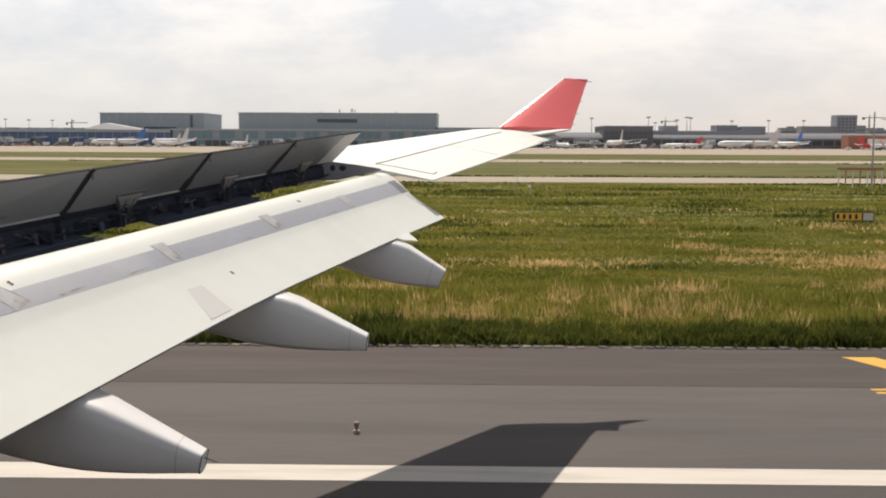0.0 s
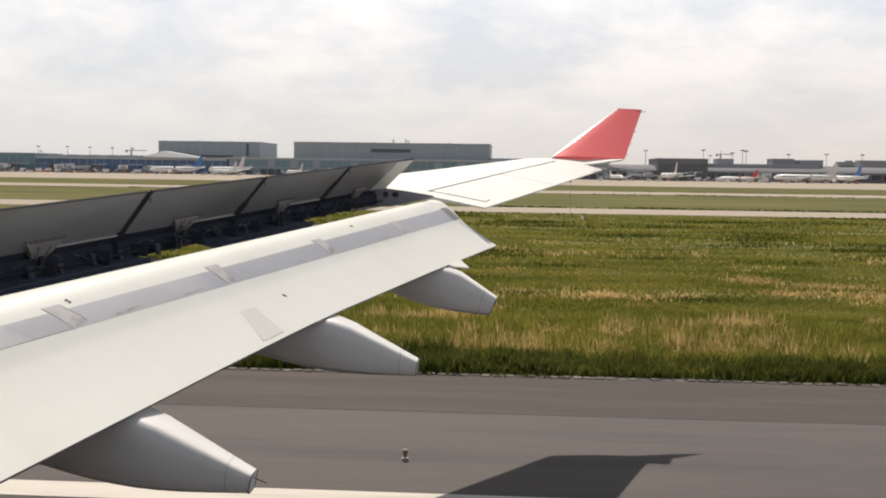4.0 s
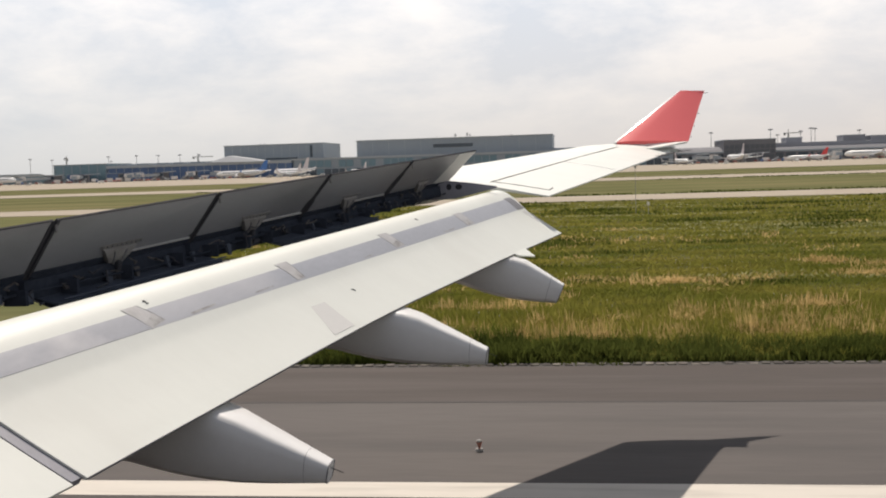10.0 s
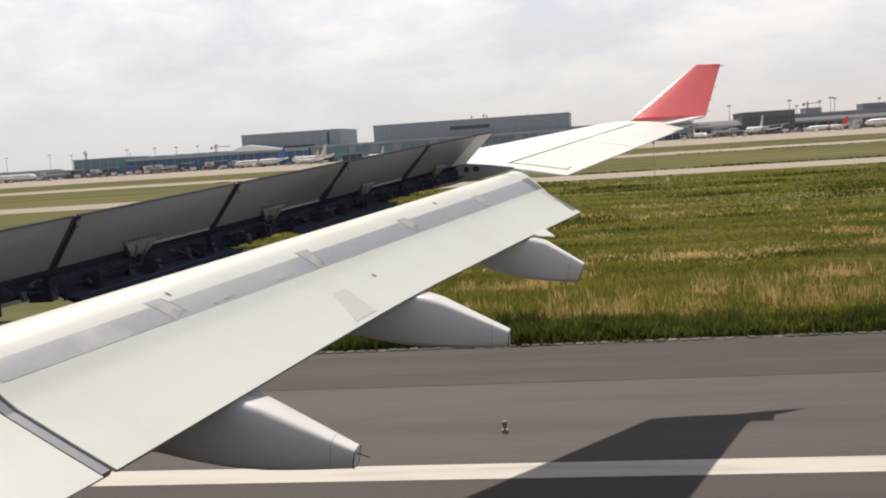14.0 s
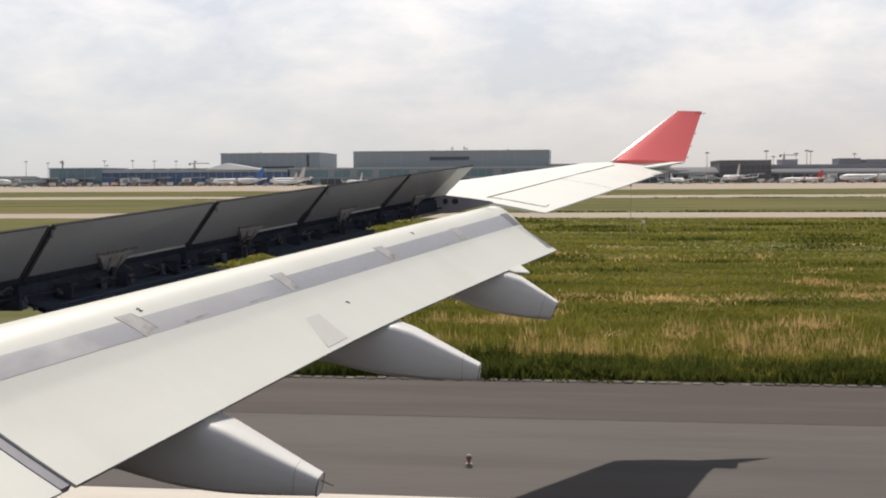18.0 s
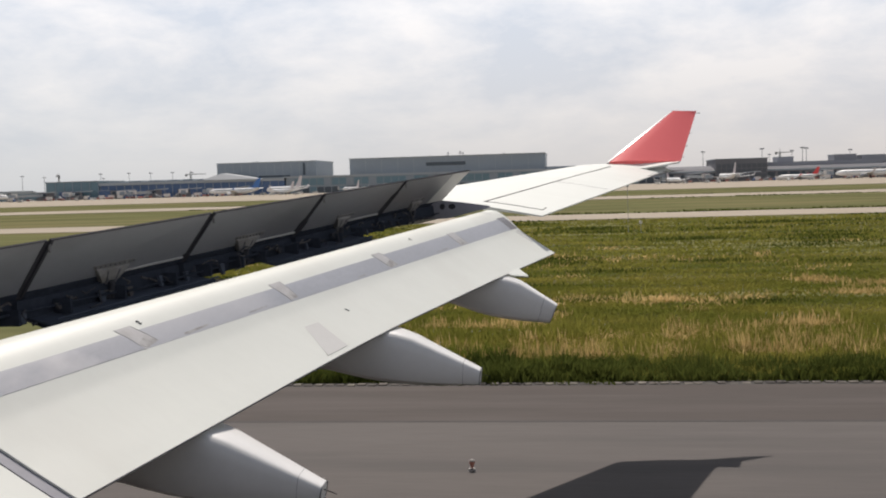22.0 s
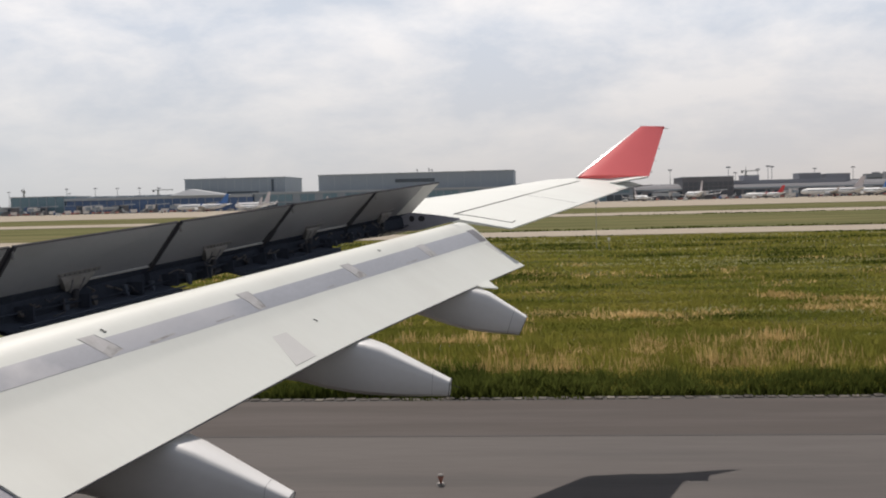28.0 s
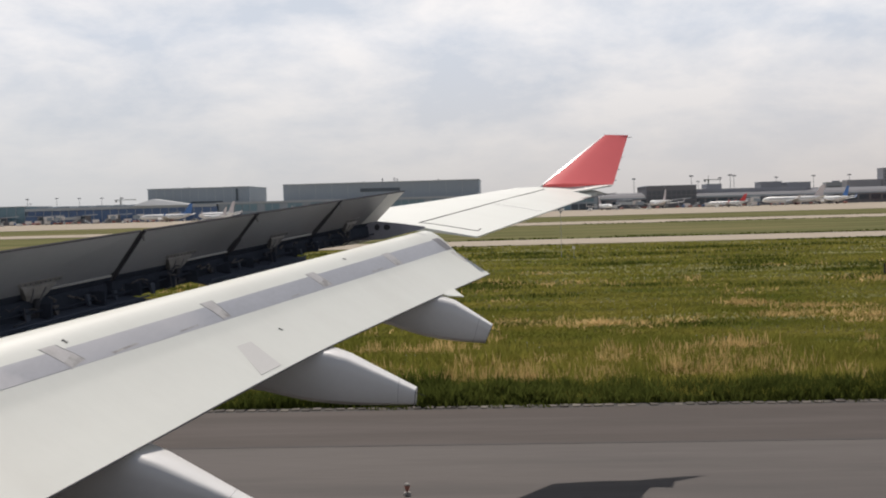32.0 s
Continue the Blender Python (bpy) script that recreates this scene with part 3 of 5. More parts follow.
for k in range(22):
    y = 6.7 + 0.455 * k + rng.uniform(-0.18, 0.18)
    h = hinge(y)
    w, d = rng.uniform(0.03, 0.09), rng.uniform(0.05, 0.12)
    x0, z0 = h.x + rng.uniform(0.05, 0.10), h.z - rng.uniform(0.07, 0.12)
    plane_part("bay_bracket", loft([[Vector((x0, y - w, z0)), Vector((x0, y + w, z0)), Vector((x0 + 0.02, y + w * 0.4, z0 - d)), Vector((x0 + 0.02, y - w * 0.5, z0 - d))], [Vector((x0 + 0.03, y - w, z0)), Vector((x0 + 0.03, y + w, z0)), Vector((x0 + 0.05, y + w * 0.4, z0 - d)), Vector((x0 + 0.05, y - w * 0.5, z0 - d))]]), rng.choice((BAYMETAL, BAYBLUE, HOSE)), wing, "small dark bracket")

# spoilers with actuators
JOINTS = (6.3, 8.6, 10.86, 13.1, 15.4, 17.8)
for n_sp, (a, b) in enumerate(zip(JOINTS, JOINTS[1:])):
    g = 0.045
    q = [hinge(a + g), hinge(b - g), spoiler_top(b - g), spoiler_top(a + g)]
    nrm = (q[1] - q[0]).cross(q[3] - q[0]).normalized()
    if nrm.x < 0:
        nrm = -nrm
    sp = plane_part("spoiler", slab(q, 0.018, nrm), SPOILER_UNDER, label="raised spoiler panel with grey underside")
    back = [a.lerp(c, f) - nrm * 0.0185 for a, c, f in ((q[0], q[3], 0.08), (q[1], q[2], 0.08), (q[1], q[2], 0.97), (q[0], q[3], 0.97))]
    plane_part("upper_skin", slab(back, 0.008, nrm), WHITE, sp, "white upper skin")
    rise = (q[3] - q[0]).normalized()
    plane_part("edge_strip", slab([q[3] + rise * 0.004 + nrm * 0.003, q[2] + rise * 0.004 + nrm * 0.003, q[2] - rise * 0.006 + nrm * 0.003, q[3] - rise * 0.006 + nrm * 0.003], 0.022, nrm), RUBBER, sp, "dark trailing edge strip")
    for pa, pb, way in ((q[0], q[3], -1), (q[1], q[2], 1)):
        side = Vector((0, 0.045 * way, 0))
        plane_part("side_seal", slab([pa - side * 0.15 + nrm * 0.004, pa + side + nrm * 0.004, pb + side * 0.9 + nrm * 0.004, pb - side * 0.15 + nrm * 0.004], 0.03, nrm), RUBBER, sp, "black side seal")
    plane_part("hinge_seal", slab([q[0] + rise * 0.05 + nrm * 0.008, q[1] + rise * 0.05 + nrm * 0.008, q[1] - rise * 0.07 + nrm * 0.008, q[0] - rise * 0.07 + nrm * 0.008], 0.05, nrm), BAYSHADE, sp, "hinge seal in the bay shade colour")
    if 0 < n_sp < 4:
        lip = [hinge(lerp(a, b, u)).lerp(spoiler_top(lerp(a, b, u)), f) + nrm * 0.012 for u, f in ((0.56, 0.105), (0.97, 0.105), (0.97, 0.075), (0.56, 0.075))]
        plane_part("lower_lip", slab(lip, 0.02, nrm), LIPMETAL, sp, "pale metal lip along the lower edge")
    if n_sp == 4:
        # added panel that paints the sunlit end of the last spoiler
        tail = [hinge(y).lerp(spoiler_top(y), f) + nrm * 0.006 for y, f in ((17.12, 0.06), (17.75, 0.06), (17.75, 0.985), (17.12, 0.985))]
        plane_part("outer_end", slab(tail, 0.02, nrm), SUNLITSPOILER, sp, "outer end painted pale as if sunlit")
    # box-shaped hinge fitting with a bolted flange, and the actuator under it
    ym = lerp(a, b, 0.47)
    k = 1.0 if n_sp < 3 else 0.8

    def on_under(dy, f, out):
        return hinge(ym + dy).lerp(spoiler_top(ym + dy), f) + nrm * out

    tray = loft([[on_under(-w * k, f, -0.01), on_under(w * k, f, -0.01), on_under((w - 0.02) * k, f, out), on_under((-w + 0.02) * k, f, out)] for w, f, out in ((0.25, 0.25, 0.012), (0.24, 0.235, 0.03), (0.17, 0.10, 0.055), (0.12, 0.0, 0.06))])
    fit = plane_part("hinge_fitting", tray, FITTING, sp, "scuffed grey hinge fitting")
    plane_part("flange", slab([on_under(-0.28 * k, 0.32, 0.012), on_under(0.30 * k, 0.32, 0.012), on_under(0.27 * k, 0.255, 0.012), on_under(-0.26 * k, 0.255, 0.012)], 0.012, nrm), FITTING, fit, "bolted flange")
    for v in range(9):
        pr = on_under(lerp(-0.25, 0.27, v / 8) * k, 0.29, 0.01)
        plane_part("bolt", tube(pr, pr + nrm * 0.014, 0.011 * k, k=6), EDGE, fit)
    for dy in (-0.08, 0.08):
        plane_part("web", slab([on_under(dy * k, 0.20, 0.05), on_under((dy + 0.014) * k, 0.20, 0.05), on_under((dy * 0.7 + 0.014) * k, -0.02, 0.08), on_under(dy * 0.7 * k, -0.02, 0.08)], 0.03, nrm), EDGE, fit)
    plane_part("actuator", joined(tube(hinge(ym) + Vector((0.06, 0, -0.20)), on_under(0, 0.04, 0.08), 0.030), tube(hinge(ym - 0.16) + Vector((0.05, 0, -0.17)), hinge(ym + 0.16) + Vector((0.05, 0, -0.17)), 0.024)), BAYMETAL, sp, "dark spoiler actuator")
    h0 = hinge(ym)
    for pa, pb in (((0.08, -0.3, -0.08), (0.12, -0.36, -0.2)), ((0.12, -0.36, -0.2), (0.1, -0.55, -0.22)), ((0.08, 0.3, -0.08), (0.11, 0.5, -0.2))):
        plane_part("hose", tube(h0 + Vector(pa), h0 + Vector(pb), 0.009), BAYMETAL, sp)
for y in JOINTS[1:-1]:
    h, t = hinge(y), spoiler_top(y)
    plane_part("joint_seal", slab([hinge(y - 0.1) + Vector((-0.02, 0, -0.03)), hinge(y + 0.1) + Vector((-0.02, 0, -0.03)), spoiler_top(y + 0.085) + Vector((-0.03, 0, -0.03)), spoiler_top(y - 0.085) + Vector((-0.03, 0, -0.03))], 0.02), RUBBER, wing, "black seal between two spoilers")
    plane_part("joint_block", box(h.x - 0.03, h.x + 0.05, y - 0.13, y + 0.13, h.z - 0.16, h.z - 0.02), BAYSHADE, wing, "hinge block in the bay shade colour")
    plane_part("seal_clip", tube(t + Vector((0.0, -0.01, -0.1)), t + Vector((-0.02, 0.03, 0.0)), 0.012, k=5), FITTING, wing, "bright metal clip")


def outer_section(y):
    t = (y - 17.9) / 9.1
    tex, tez = lerp(-0.50, 2.31, t), lerp(5.49, 6.23, t)
    if y > 26.4:   # the tip rakes back
        tex += 0.44 * (y - 26.4)
    lead = wing_lead(y) if y <= 26.86 else lerp(wing_lead(26.86), 0.9, (y - 26.86) / 0.14)
    c = tex - lead
    nz, hump = nose_top(y), lerp(0.27, 0.08, t)
    pts = []
    for s, u in ((0, -0.14 + 0.04 * t), (0.02, -0.05), (0.08, 0.0), (0.3, 0.8 * hump), (0.5, hump), (0.66, 0.95 * hump), (0.82, 0.58 * hump), (1.0, 0.0)):
        pts.append(Vector((lead + c * s, y, lerp(nz, tez, s) + u)))
    for s, u in ((1.0, -0.02), (0.84, 0.5 * hump - 0.05), (0.66, 0.9 * hump - 0.09), (0.6, -0.12 + 0.04 * t), (0.35, -0.30 + 0.18 * t), (0.08, -0.26 + 0.10 * t)):
        pts.append(Vector((lead + c * s, y, lerp(nz, tez, s) + u)))
    return pts


def on_outer(y, s, lift=0.0):
    top = outer_section(y)[:8]
    lead, back = top[0].x, top[7].x
    x = lerp(lead, back, s)
    for p, q in zip(top, top[1:]):
        if p.x <= x <= q.x:
            return Vector((x, y, lerp(p.z, q.z, (x - p.x) / (q.x - p.x)) + lift))
    return top[7] + Vector((0, 0, lift))


outer_wing = plane_part("outer_wing", loft([outer_section(y) for y in (17.9, 20, 22, 24, 26, 26.5, 26.86, 26.93, 27.0)]), WHITE, label="white outer wing with ailerons", smooth=True)


def seam(points, r, material, parent, label):
    return plane_part("panel_gap", joined(*[tube(p, q, r, k=5) for p, q in zip(points, points[1:])]), material, parent, label)


def s_at(y, x):
    p = outer_section(y)
    return (x - p[0].x) / (p[7].x - p[0].x)


seam([on_outer(y, s_at(y, x), 0.0) for y, x in ((18.35, -1.50), (20, -0.99), (22, -0.37), (24, 0.25), (26.2, 0.95))], 0.011, RUBBER, outer_wing, "dark gap before the ailerons")
seam([on_outer(y, s_at(y, x)) for y, x in ((18.40, -1.47), (18.42, -1.2), (18.44, -0.97), (18.45, -0.72), (18.46, -0.50), (18.75, -0.45))], 0.009, RUBBER, outer_wing, "dark aileron corner gap")
seam([on_outer(22.2, s_at(22.2, x), -0.004) for x in (-0.33, 0.2, 0.75)], 0.008, EDGE, outer_wing, "fine joint between two ailerons")
seam([on_outer(26.2, s_at(26.2, x), -0.004) for x in (0.95, 1.5, 2.0)], 0.008, EDGE, outer_wing, "fine joint at the wing tip")
# end rib; black discs stand in for the shade inside its lightening holes
RIB_Y = 17.4
rib_top = [(-2.42, 5.66), (-2.26, 5.76), (-2.13, 5.80), (-1.75, 5.755), (-1.33, 5.69)]
rib_low = [(-1.33, 5.66), (-1.70, 5.575), (-2.02, 5.50), (-2.24, 5.495), (-2.42, 5.49)]
plane_part("end_rib", loft([[Vector((x, yy, z)) for x, z in rib_top + rib_low] for yy in (RIB_Y - 0.012, RIB_Y + 0.012)]), RIBGREY, wing, "blue-grey end rib with round holes")
for x, z, rx, rz in ((-2.114, 5.697, 0.042, 0.050), (-1.952, 5.695, 0.056, 0.046)):
    ring = [[Vector((x + rx * math.cos(a * math.pi / 8), yy, z + rz * math.sin(a * math.pi / 8))) for a in range(16)] for yy in (RIB_Y - 0.016, RIB_Y - 0.006)]
    plane_part("lightening_hole", loft(ring), RUBBER, wing, "black disc painted as a shaded round hole")
# static wicks
for y, dx in ((25.6, 0.17), (25.95, 0.17), (26.3, 0.17), (26.65, 0.18), (26.9, 0.2)):
    p = outer_section(y)[7]
    plane_part("static_wick", joined(tube(p + Vector((-0.10, 0, 0.012)), p + Vector((0.05, 0.0, 0.0)), 0.012, k=5), tube(p + Vector((0.05, 0.0, 0)), p + Vector((dx + 0.08, 0.02, 0.02)), 0.008, k=4)), EDGE, outer_wing, "thin static wick")

# winglet
WL = [Vector(p) for p in ((0.89, 26.85, 6.46), (2.59, 28.2, 7.763), (3.245, 28.3, 7.74), (2.71, 27.02, 6.46))]
WL_OUT = Vector((0, 0.66, -0.75)).normalized()


def winglet_rows(t0, t1, cuts, n=8, fat=1.0):
    rows = []
    for i in range(n + 1):
        t = lerp(t0, t1, i / n)
        a, b = WL[0].lerp(WL[1], t), WL[3].lerp(WL[2], t)
        th = lerp(0.075, 0.03, t) * fat
        rows.append([a + (b - a) * s + WL_OUT * h * th for s, h in cuts])
    return rows


winglet = plane_part("winglet", loft(winglet_rows(0, 1, ((0.035, 0.5), (0.1, 0.75), (0.3, 1), (0.7, 0.6), (1.0, 0.05), (1.0, -0.05), (0.7, -0.6), (0.3, -1), (0.1, -0.75), (0.035, -0.5)))), RED, label="red winglet with white leading edge", smooth=True)
edge_rows = []
for i in range(9):
    t = i / 8
    a, b = WL[0].lerp(WL[1], t), WL[3].lerp(WL[2], t)
    th, wide = lerp(0.078, 0.032, t), lerp(0.012, 0.055, t)
    edge_rows.append([a + (b - a) * s + WL_OUT * h * th for s, h in ((-0.006, 0.0), (0.004, 0.4), (0.02 + wide, 0.66), (0.02 + wide, -0.66), (0.004, -0.4))])
plane_part("leading_edge", loft(edge_rows), LEADMETAL, winglet, "polished bare leading edge", True)
plane_part("tip_cap", tube(WL[1] + Vector((0.04, 0, 0.0)), WL[2], 0.022, k=6), RED, winglet)
for t in (0.55, 0.3, 0.08, 0.97):
    p = WL[3].lerp(WL[2], t)
    plane_part("static_wick", tube(p, p + Vector((0.12 if t > 0.9 else 0.05, 0.0, 0.0)), 0.007, k=4), RUBBER, winglet)
# fairing between the wing tip and the winglet
tip_rows = []
for x, up in ((0.92, 6.45), (1.3, 6.46), (1.7, 6.465), (2.1, 6.465), (2.4, 6.46), (2.69, 6.455)):
    low = on_outer(26.5, min(1.0, s_at(26.5, x))).z if x < 2.1 else lerp(6.34, 6.43, (x - 2.1) / 0.59)
    tip_rows.append([Vector((x - 0.12 * (1 - v), lerp(26.5, 27.05, v), lerp(low, up, h) + dz)) for v, h, dz in ((0, 0, 0.004), (0.45, 0.22, 0.006), (0.75, 0.6, 0.006), (0.98, 1.0, 0.01), (1.0, 0.97, -0.02), (0.8, 0.5, -0.03), (0.45, 0.1, -0.03), (0, 0, -0.03))])
plane_part("tip_fairing", loft(tip_rows), WHITE, winglet, "white fairing at the winglet's foot", True)

# flap track fairings: span, top ridge, end, lower front
for y, top, end_hi, end_lo, front in ((8.35, (-2.88, 4.115), (-2.05, 3.665), (-2.08, 3.50), (-3.77, 3.69)),
                                      (11.8, (-1.93, 4.45), (-1.05, 3.99), (-1.07, 3.81), (-2.81, 4.01)),
                                      (15.45, (-0.86, 4.69), (-0.24, 4.28), (-0.36, 4.01), (-1.81, 4.34))):
    def belly(x):
        u = (x - front[0]) / (end_lo[0] - front[0])
        if u < 0:
            return front[1] - u * u * 0.3 - u * 0.08
        return lerp(front[1], end_lo[1], u) - 0.09 * math.sin(math.pi * min(1, u)) * (1 - 0.35 * u)
    def ridge(x):
        b = back_edge(y)
        if x < b.x:
            c = crest(y)
            return lerp(b.z, c.z, (b.x - x) / (b.x - c.x)) - 0.06 - 0.10 * min(1, (b.x - x) / 0.4) if x > c.x else c.z - 0.16
        return min(lerp(top[1], end_hi[1], (x - top[0]) / (end_hi[0] - top[0])), b.z - 0.03)
    rows = []
    for i in range(19):
        u = i / 18
        xh, xl = lerp(front[0] - 1.6, end_hi[0], u), lerp(front[0] - 1.6, end_lo[0], u)
        hi, lo = ridge(xh), belly(xl)
        tail = max(0.0, (xh - top[0]) / (end_hi[0] - top[0]))
        w = lerp(0.27, 0.12, tail) * (1 if u > 0.15 else 0.5 + u / 0.3)
        ring = []
        for dy, v in ((-0.60, 0.975), (0.55, 1.0), (0.82, 0.93), (0.95, 0.80), (1, 0.55), (0.97, 0.34), (0.85, 0.14), (0.5, 0.03), (0, 0), (-0.5, 0.025), (-0.84, 0.11), (-0.96, 0.24), (-1, 0.45), (-0.97, 0.70), (-0.90, 0.86), (-0.77, 0.945)):
            ring.append(Vector((lerp(xl, xh, v), y + w * dy, lerp(lo, hi, v))))
        rows.append(ring)
    canoe = plane_part("flap_track_fairing", loft(rows), GREYPAINT, label="grey canoe-shaped flap track fairing", smooth=True)
    # seam near the tail and its cap rim
    cut = rows[-2]
    mid = sum(cut, Vector()) / len(cut)
    ringp = [mid + (p - mid) * 1.006 for p in cut]
    plane_part("tail_seam", joined(*[tube(p, q, 0.0016, k=4) for p, q in zip(ringp, ringp[1:] + ringp[:1])]), EDGE, canoe, "fine seam")
    last = rows[-1]
    plane_part("tail_rim", joined(*[tube(p, q, 0.006, k=4) for p, q in zip(last, last[1:] + last[:1])]), EDGE, canoe, "dark rim of the tail opening")
    e = Vector((end_hi[0], y, lerp(end_lo[1], end_hi[1], 0.75)))
    plane_part("static_wick", tube(e - Vector((0.03, 0, 0)), e + Vector((0.10, -0.015, -0.045)), 0.004, k=4), RUBBER, canoe)
    if y > 14:
        plane_part("fin_plate", slab([back_edge(15.48) + Vector((-0.05, 0, 0.028)), back_edge(15.54) + Vector((0.06, 0, -0.03)), Vector((-0.66, 15.84, 4.665)), back_edge(16.02) + Vector((-0.05, 0, 0.028))], 0.02), WHITE, canoe, "small white plate")

# fuselage round the camera, with the row of cabin windows and the gear that carries it
HULL_Y, HULL_Z, HULL_R = -2.52, 5.35, 2.8
WIN_X, WIN_Z, WIN_A, WIN_B = -0.04, 6.03, 0.117, 0.185   # the open window shade's oval


def skin(z):
    return HULL_Y + math.sqrt(HULL_R ** 2 - (z - HULL_Z) ** 2)


hull = []
for x, r, dz in ((-33, 0.3, -0.9), (-32, 1.1, -0.75), (-30, 2.0, -0.4), (-27.5, 2.6, -0.12), (-25, HULL_R, 0), (-10, HULL_R, 0), (WIN_X - 0.32, HULL_R, 0), (WIN_X + 0.32, HULL_R, 0), (5, HULL_R, 0), (14, 2.75, 0.05), (20, 2.2, 0.6), (26, 1.2, 1.4), (30, 0.35, 1.9)):
    hull.append([Vector((x, HULL_Y + r * math.cos(2 * math.pi * i / 40), HULL_Z + dz + r * math.sin(2 * math.pi * i / 40))) for i in range(40)])
hv, hf = loft(hull)
gap = [6 * 40 + k for k in (0, 1, 2)]   # the three plates that the window panel replaces
fuselage = plane_part("fuselage", (hv, [f for n_f, f in enumerate(hf) if n_f not in gap]), HULLGREY, label="unseen tubular fuselage, greyed to cut bounced light", smooth=True)
for i in range(-18, 19):
    x = i * 0.848
    if i:
        rim = [(x + 0.12 * math.cos(2 * math.pi * n / 12), 6.03 + 0.17 * math.sin(2 * math.pi * n / 12)) for n in range(12)]
        plane_part("cabin_window", loft([[Vector((px, skin(pz) + d, pz)) for px, pz in rim] for d in (-0.08, 0.006)]), GLASSDARK, fuselage, "oval cabin window")
# panel, reveal and lining of the window that the camera looks through
z_low, z_high = HULL_Z, HULL_Z + HULL_R * math.sin(radians(27))
turns = sorted([2 * math.pi * n / 48 for n in range(48)] + [math.atan2(zz - WIN_Z, xx) % (2 * math.pi) for xx in (-0.32, 0.32) for zz in (z_low, z_high)])


def oval(t, k=1.0):
    return WIN_X + WIN_A * k * math.cos(t), WIN_Z + WIN_B * k * math.sin(t)


def on_rim(t):
    dx, dz = math.cos(t), math.sin(t)
    k = min(0.32 / abs(dx) if abs(dx) > 1e-9 else 9, ((z_high if dz > 0 else z_low) - WIN_Z) / dz if abs(dz) > 1e-9 else 9)
    return WIN_X + dx * k, WIN_Z + dz * k


def sheet(levels):
    rows = [[Vector((lerp(oval(t, 1.45)[0], on_rim(t)[0], u), 0, lerp(oval(t, 1.45)[1], on_rim(t)[1], u))) for t in turns] for u in levels]
    return rows


panel = sheet((0.0, 0.4, 0.7, 1.0))
for row in panel:
    for p in row:
        p.y = skin(p.z)
plane_part("window_panel", loft(panel, caps=False), HULLGREY, fuselage, "grey skin panel round the window")
ring = []
for k, d in ((1.5, 0.20), (1.12, 0.168), (1.0, 0.16), (1.02, 0.135), (1.10, 0.10), (1.28, 0.075), (1.5, 0.068)):
    ring.append([Vector((oval(t, k)[0], d, oval(t, k)[1])) for t in turns])
reveal = plane_part("window_reveal", loft(ring, caps=False), CABIN, fuselage, "beige plastic window reveal", True)
lining = [[Vector((lerp(oval(t, 1.5)[0], on_rim(t)[0], u), 0.066 if u < 0.5 else 0.05, lerp(oval(t, 1.5)[1], on_rim(t)[1], u))) for t in turns] for u in (0.0, 0.5, 1.0)]
plane_part("cabin_lining", loft(lining, caps=False), CABIN, fuselage, "beige cabin wall lining", True)
for x, ys in ((-5.5, (-8.2, 2.2)), (-28, (-2.98,))):
    for yc in ys:
        leg = plane_part("gear_leg", tube((x, yc, 0.6), (x, lerp(yc, HULL_Y, 0.3), 4.2), 0.18, k=10), BAYMETAL, label="landing gear leg")
        for dx in ((-0.9, 0.9) if x > -20 else (0,)):
            for dy in (-0.45, 0.45):
                plane_part("wheel", tube((x + dx, yc + dy - 0.2, 0.68), (x + dx, yc + dy + 0.2, 0.68), 0.65, k=24), RUBBER, leg, "black tyre")
        plane_part("axle_beam", box(x - 1.0, x + 1.0, yc - 0.5, yc + 0.5, 0.58, 0.78), BAYMETAL, leg)
# ---------------------------------------------------------------- airport buildings, about a kilometre away
def block(name, x0, x1, y0, y1, z0, z1, material, parent, label=""):
    return put(name, mesh_of(name, *box(x0, x1, y0, y1, z0, z1), material), parent, label)


terminal = thing("terminal_building", "long blue-grey airport terminal with two tall blocks on a glazed podium", "building", (0, 1110, 0))
hall = block("podium", -301, 96, 0, 120, 0, 16.8, TERMINAL, terminal, "glazed two-storey podium")
block("roof_edge", -303, 98, -1.5, 121, 16.8, 18.4, ROOF, terminal, "pale projecting roof edge")
block("upper_hall", -26, 94, 10, 110, 18.4, 20.8, TERMINAL, terminal, "low upper hall")
pane_mesh = [mesh_of("facade_pane", *box(0, 7.2, -0.6, 0.2, 8.6, 15.6), m) for m in (TEALWALL, TERMINAL)]
low_mesh = [mesh_of("ground_bay", *box(0, 7.0, -0.5, 0.3, 0.6, 6.6), m) for m in (DARKGLASS, TEALWALL)]
for k in range(49):
    put("facade_pane", pane_mesh[0 if (k * 7) % 11 > 2 else 1], hall, at=(-299 + k * 8, 0, 0))
    put("ground_bay", low_mesh[0 if (k * 5) % 7 > 1 else 1], hall, at=(-299 + k * 8, 0, 0))
left_block = block("tall_block", -385, -274, 26, 110, 14, 34.6, TERMINAL, terminal, "tall windowless blue-grey block")
right_block = block("tall_block", -234.6, -26.5, 15, 110, 14, 35.0, TERMINAL, terminal, "taller windowless blue-grey block")
for bl, x0, x1, y, z in ((left_block, -385, -274, 25, 34.6), (right_block, -234.6, -26.5, 14, 35.0)):
    block("parapet", x0 - 0.6, x1 + 0.6, y, 111, z, z + 0.8, ROOF, bl)
    for k in range(1, 12):
        xs = lerp(x0, x1, k / 12)
        block("cladding_joint", xs - 0.15, xs + 0.15, y + 0.85, y + 1.1, 19, z, ROOF, bl)
block("window_band", -152, -110, 14.4, 15.2, 25.6, 29.2, DARKGLASS, right_block, "dark strip window")
block("window_band", -338, -303, 25.4, 26.2, 18.6, 20.4, DARKGLASS, left_block)
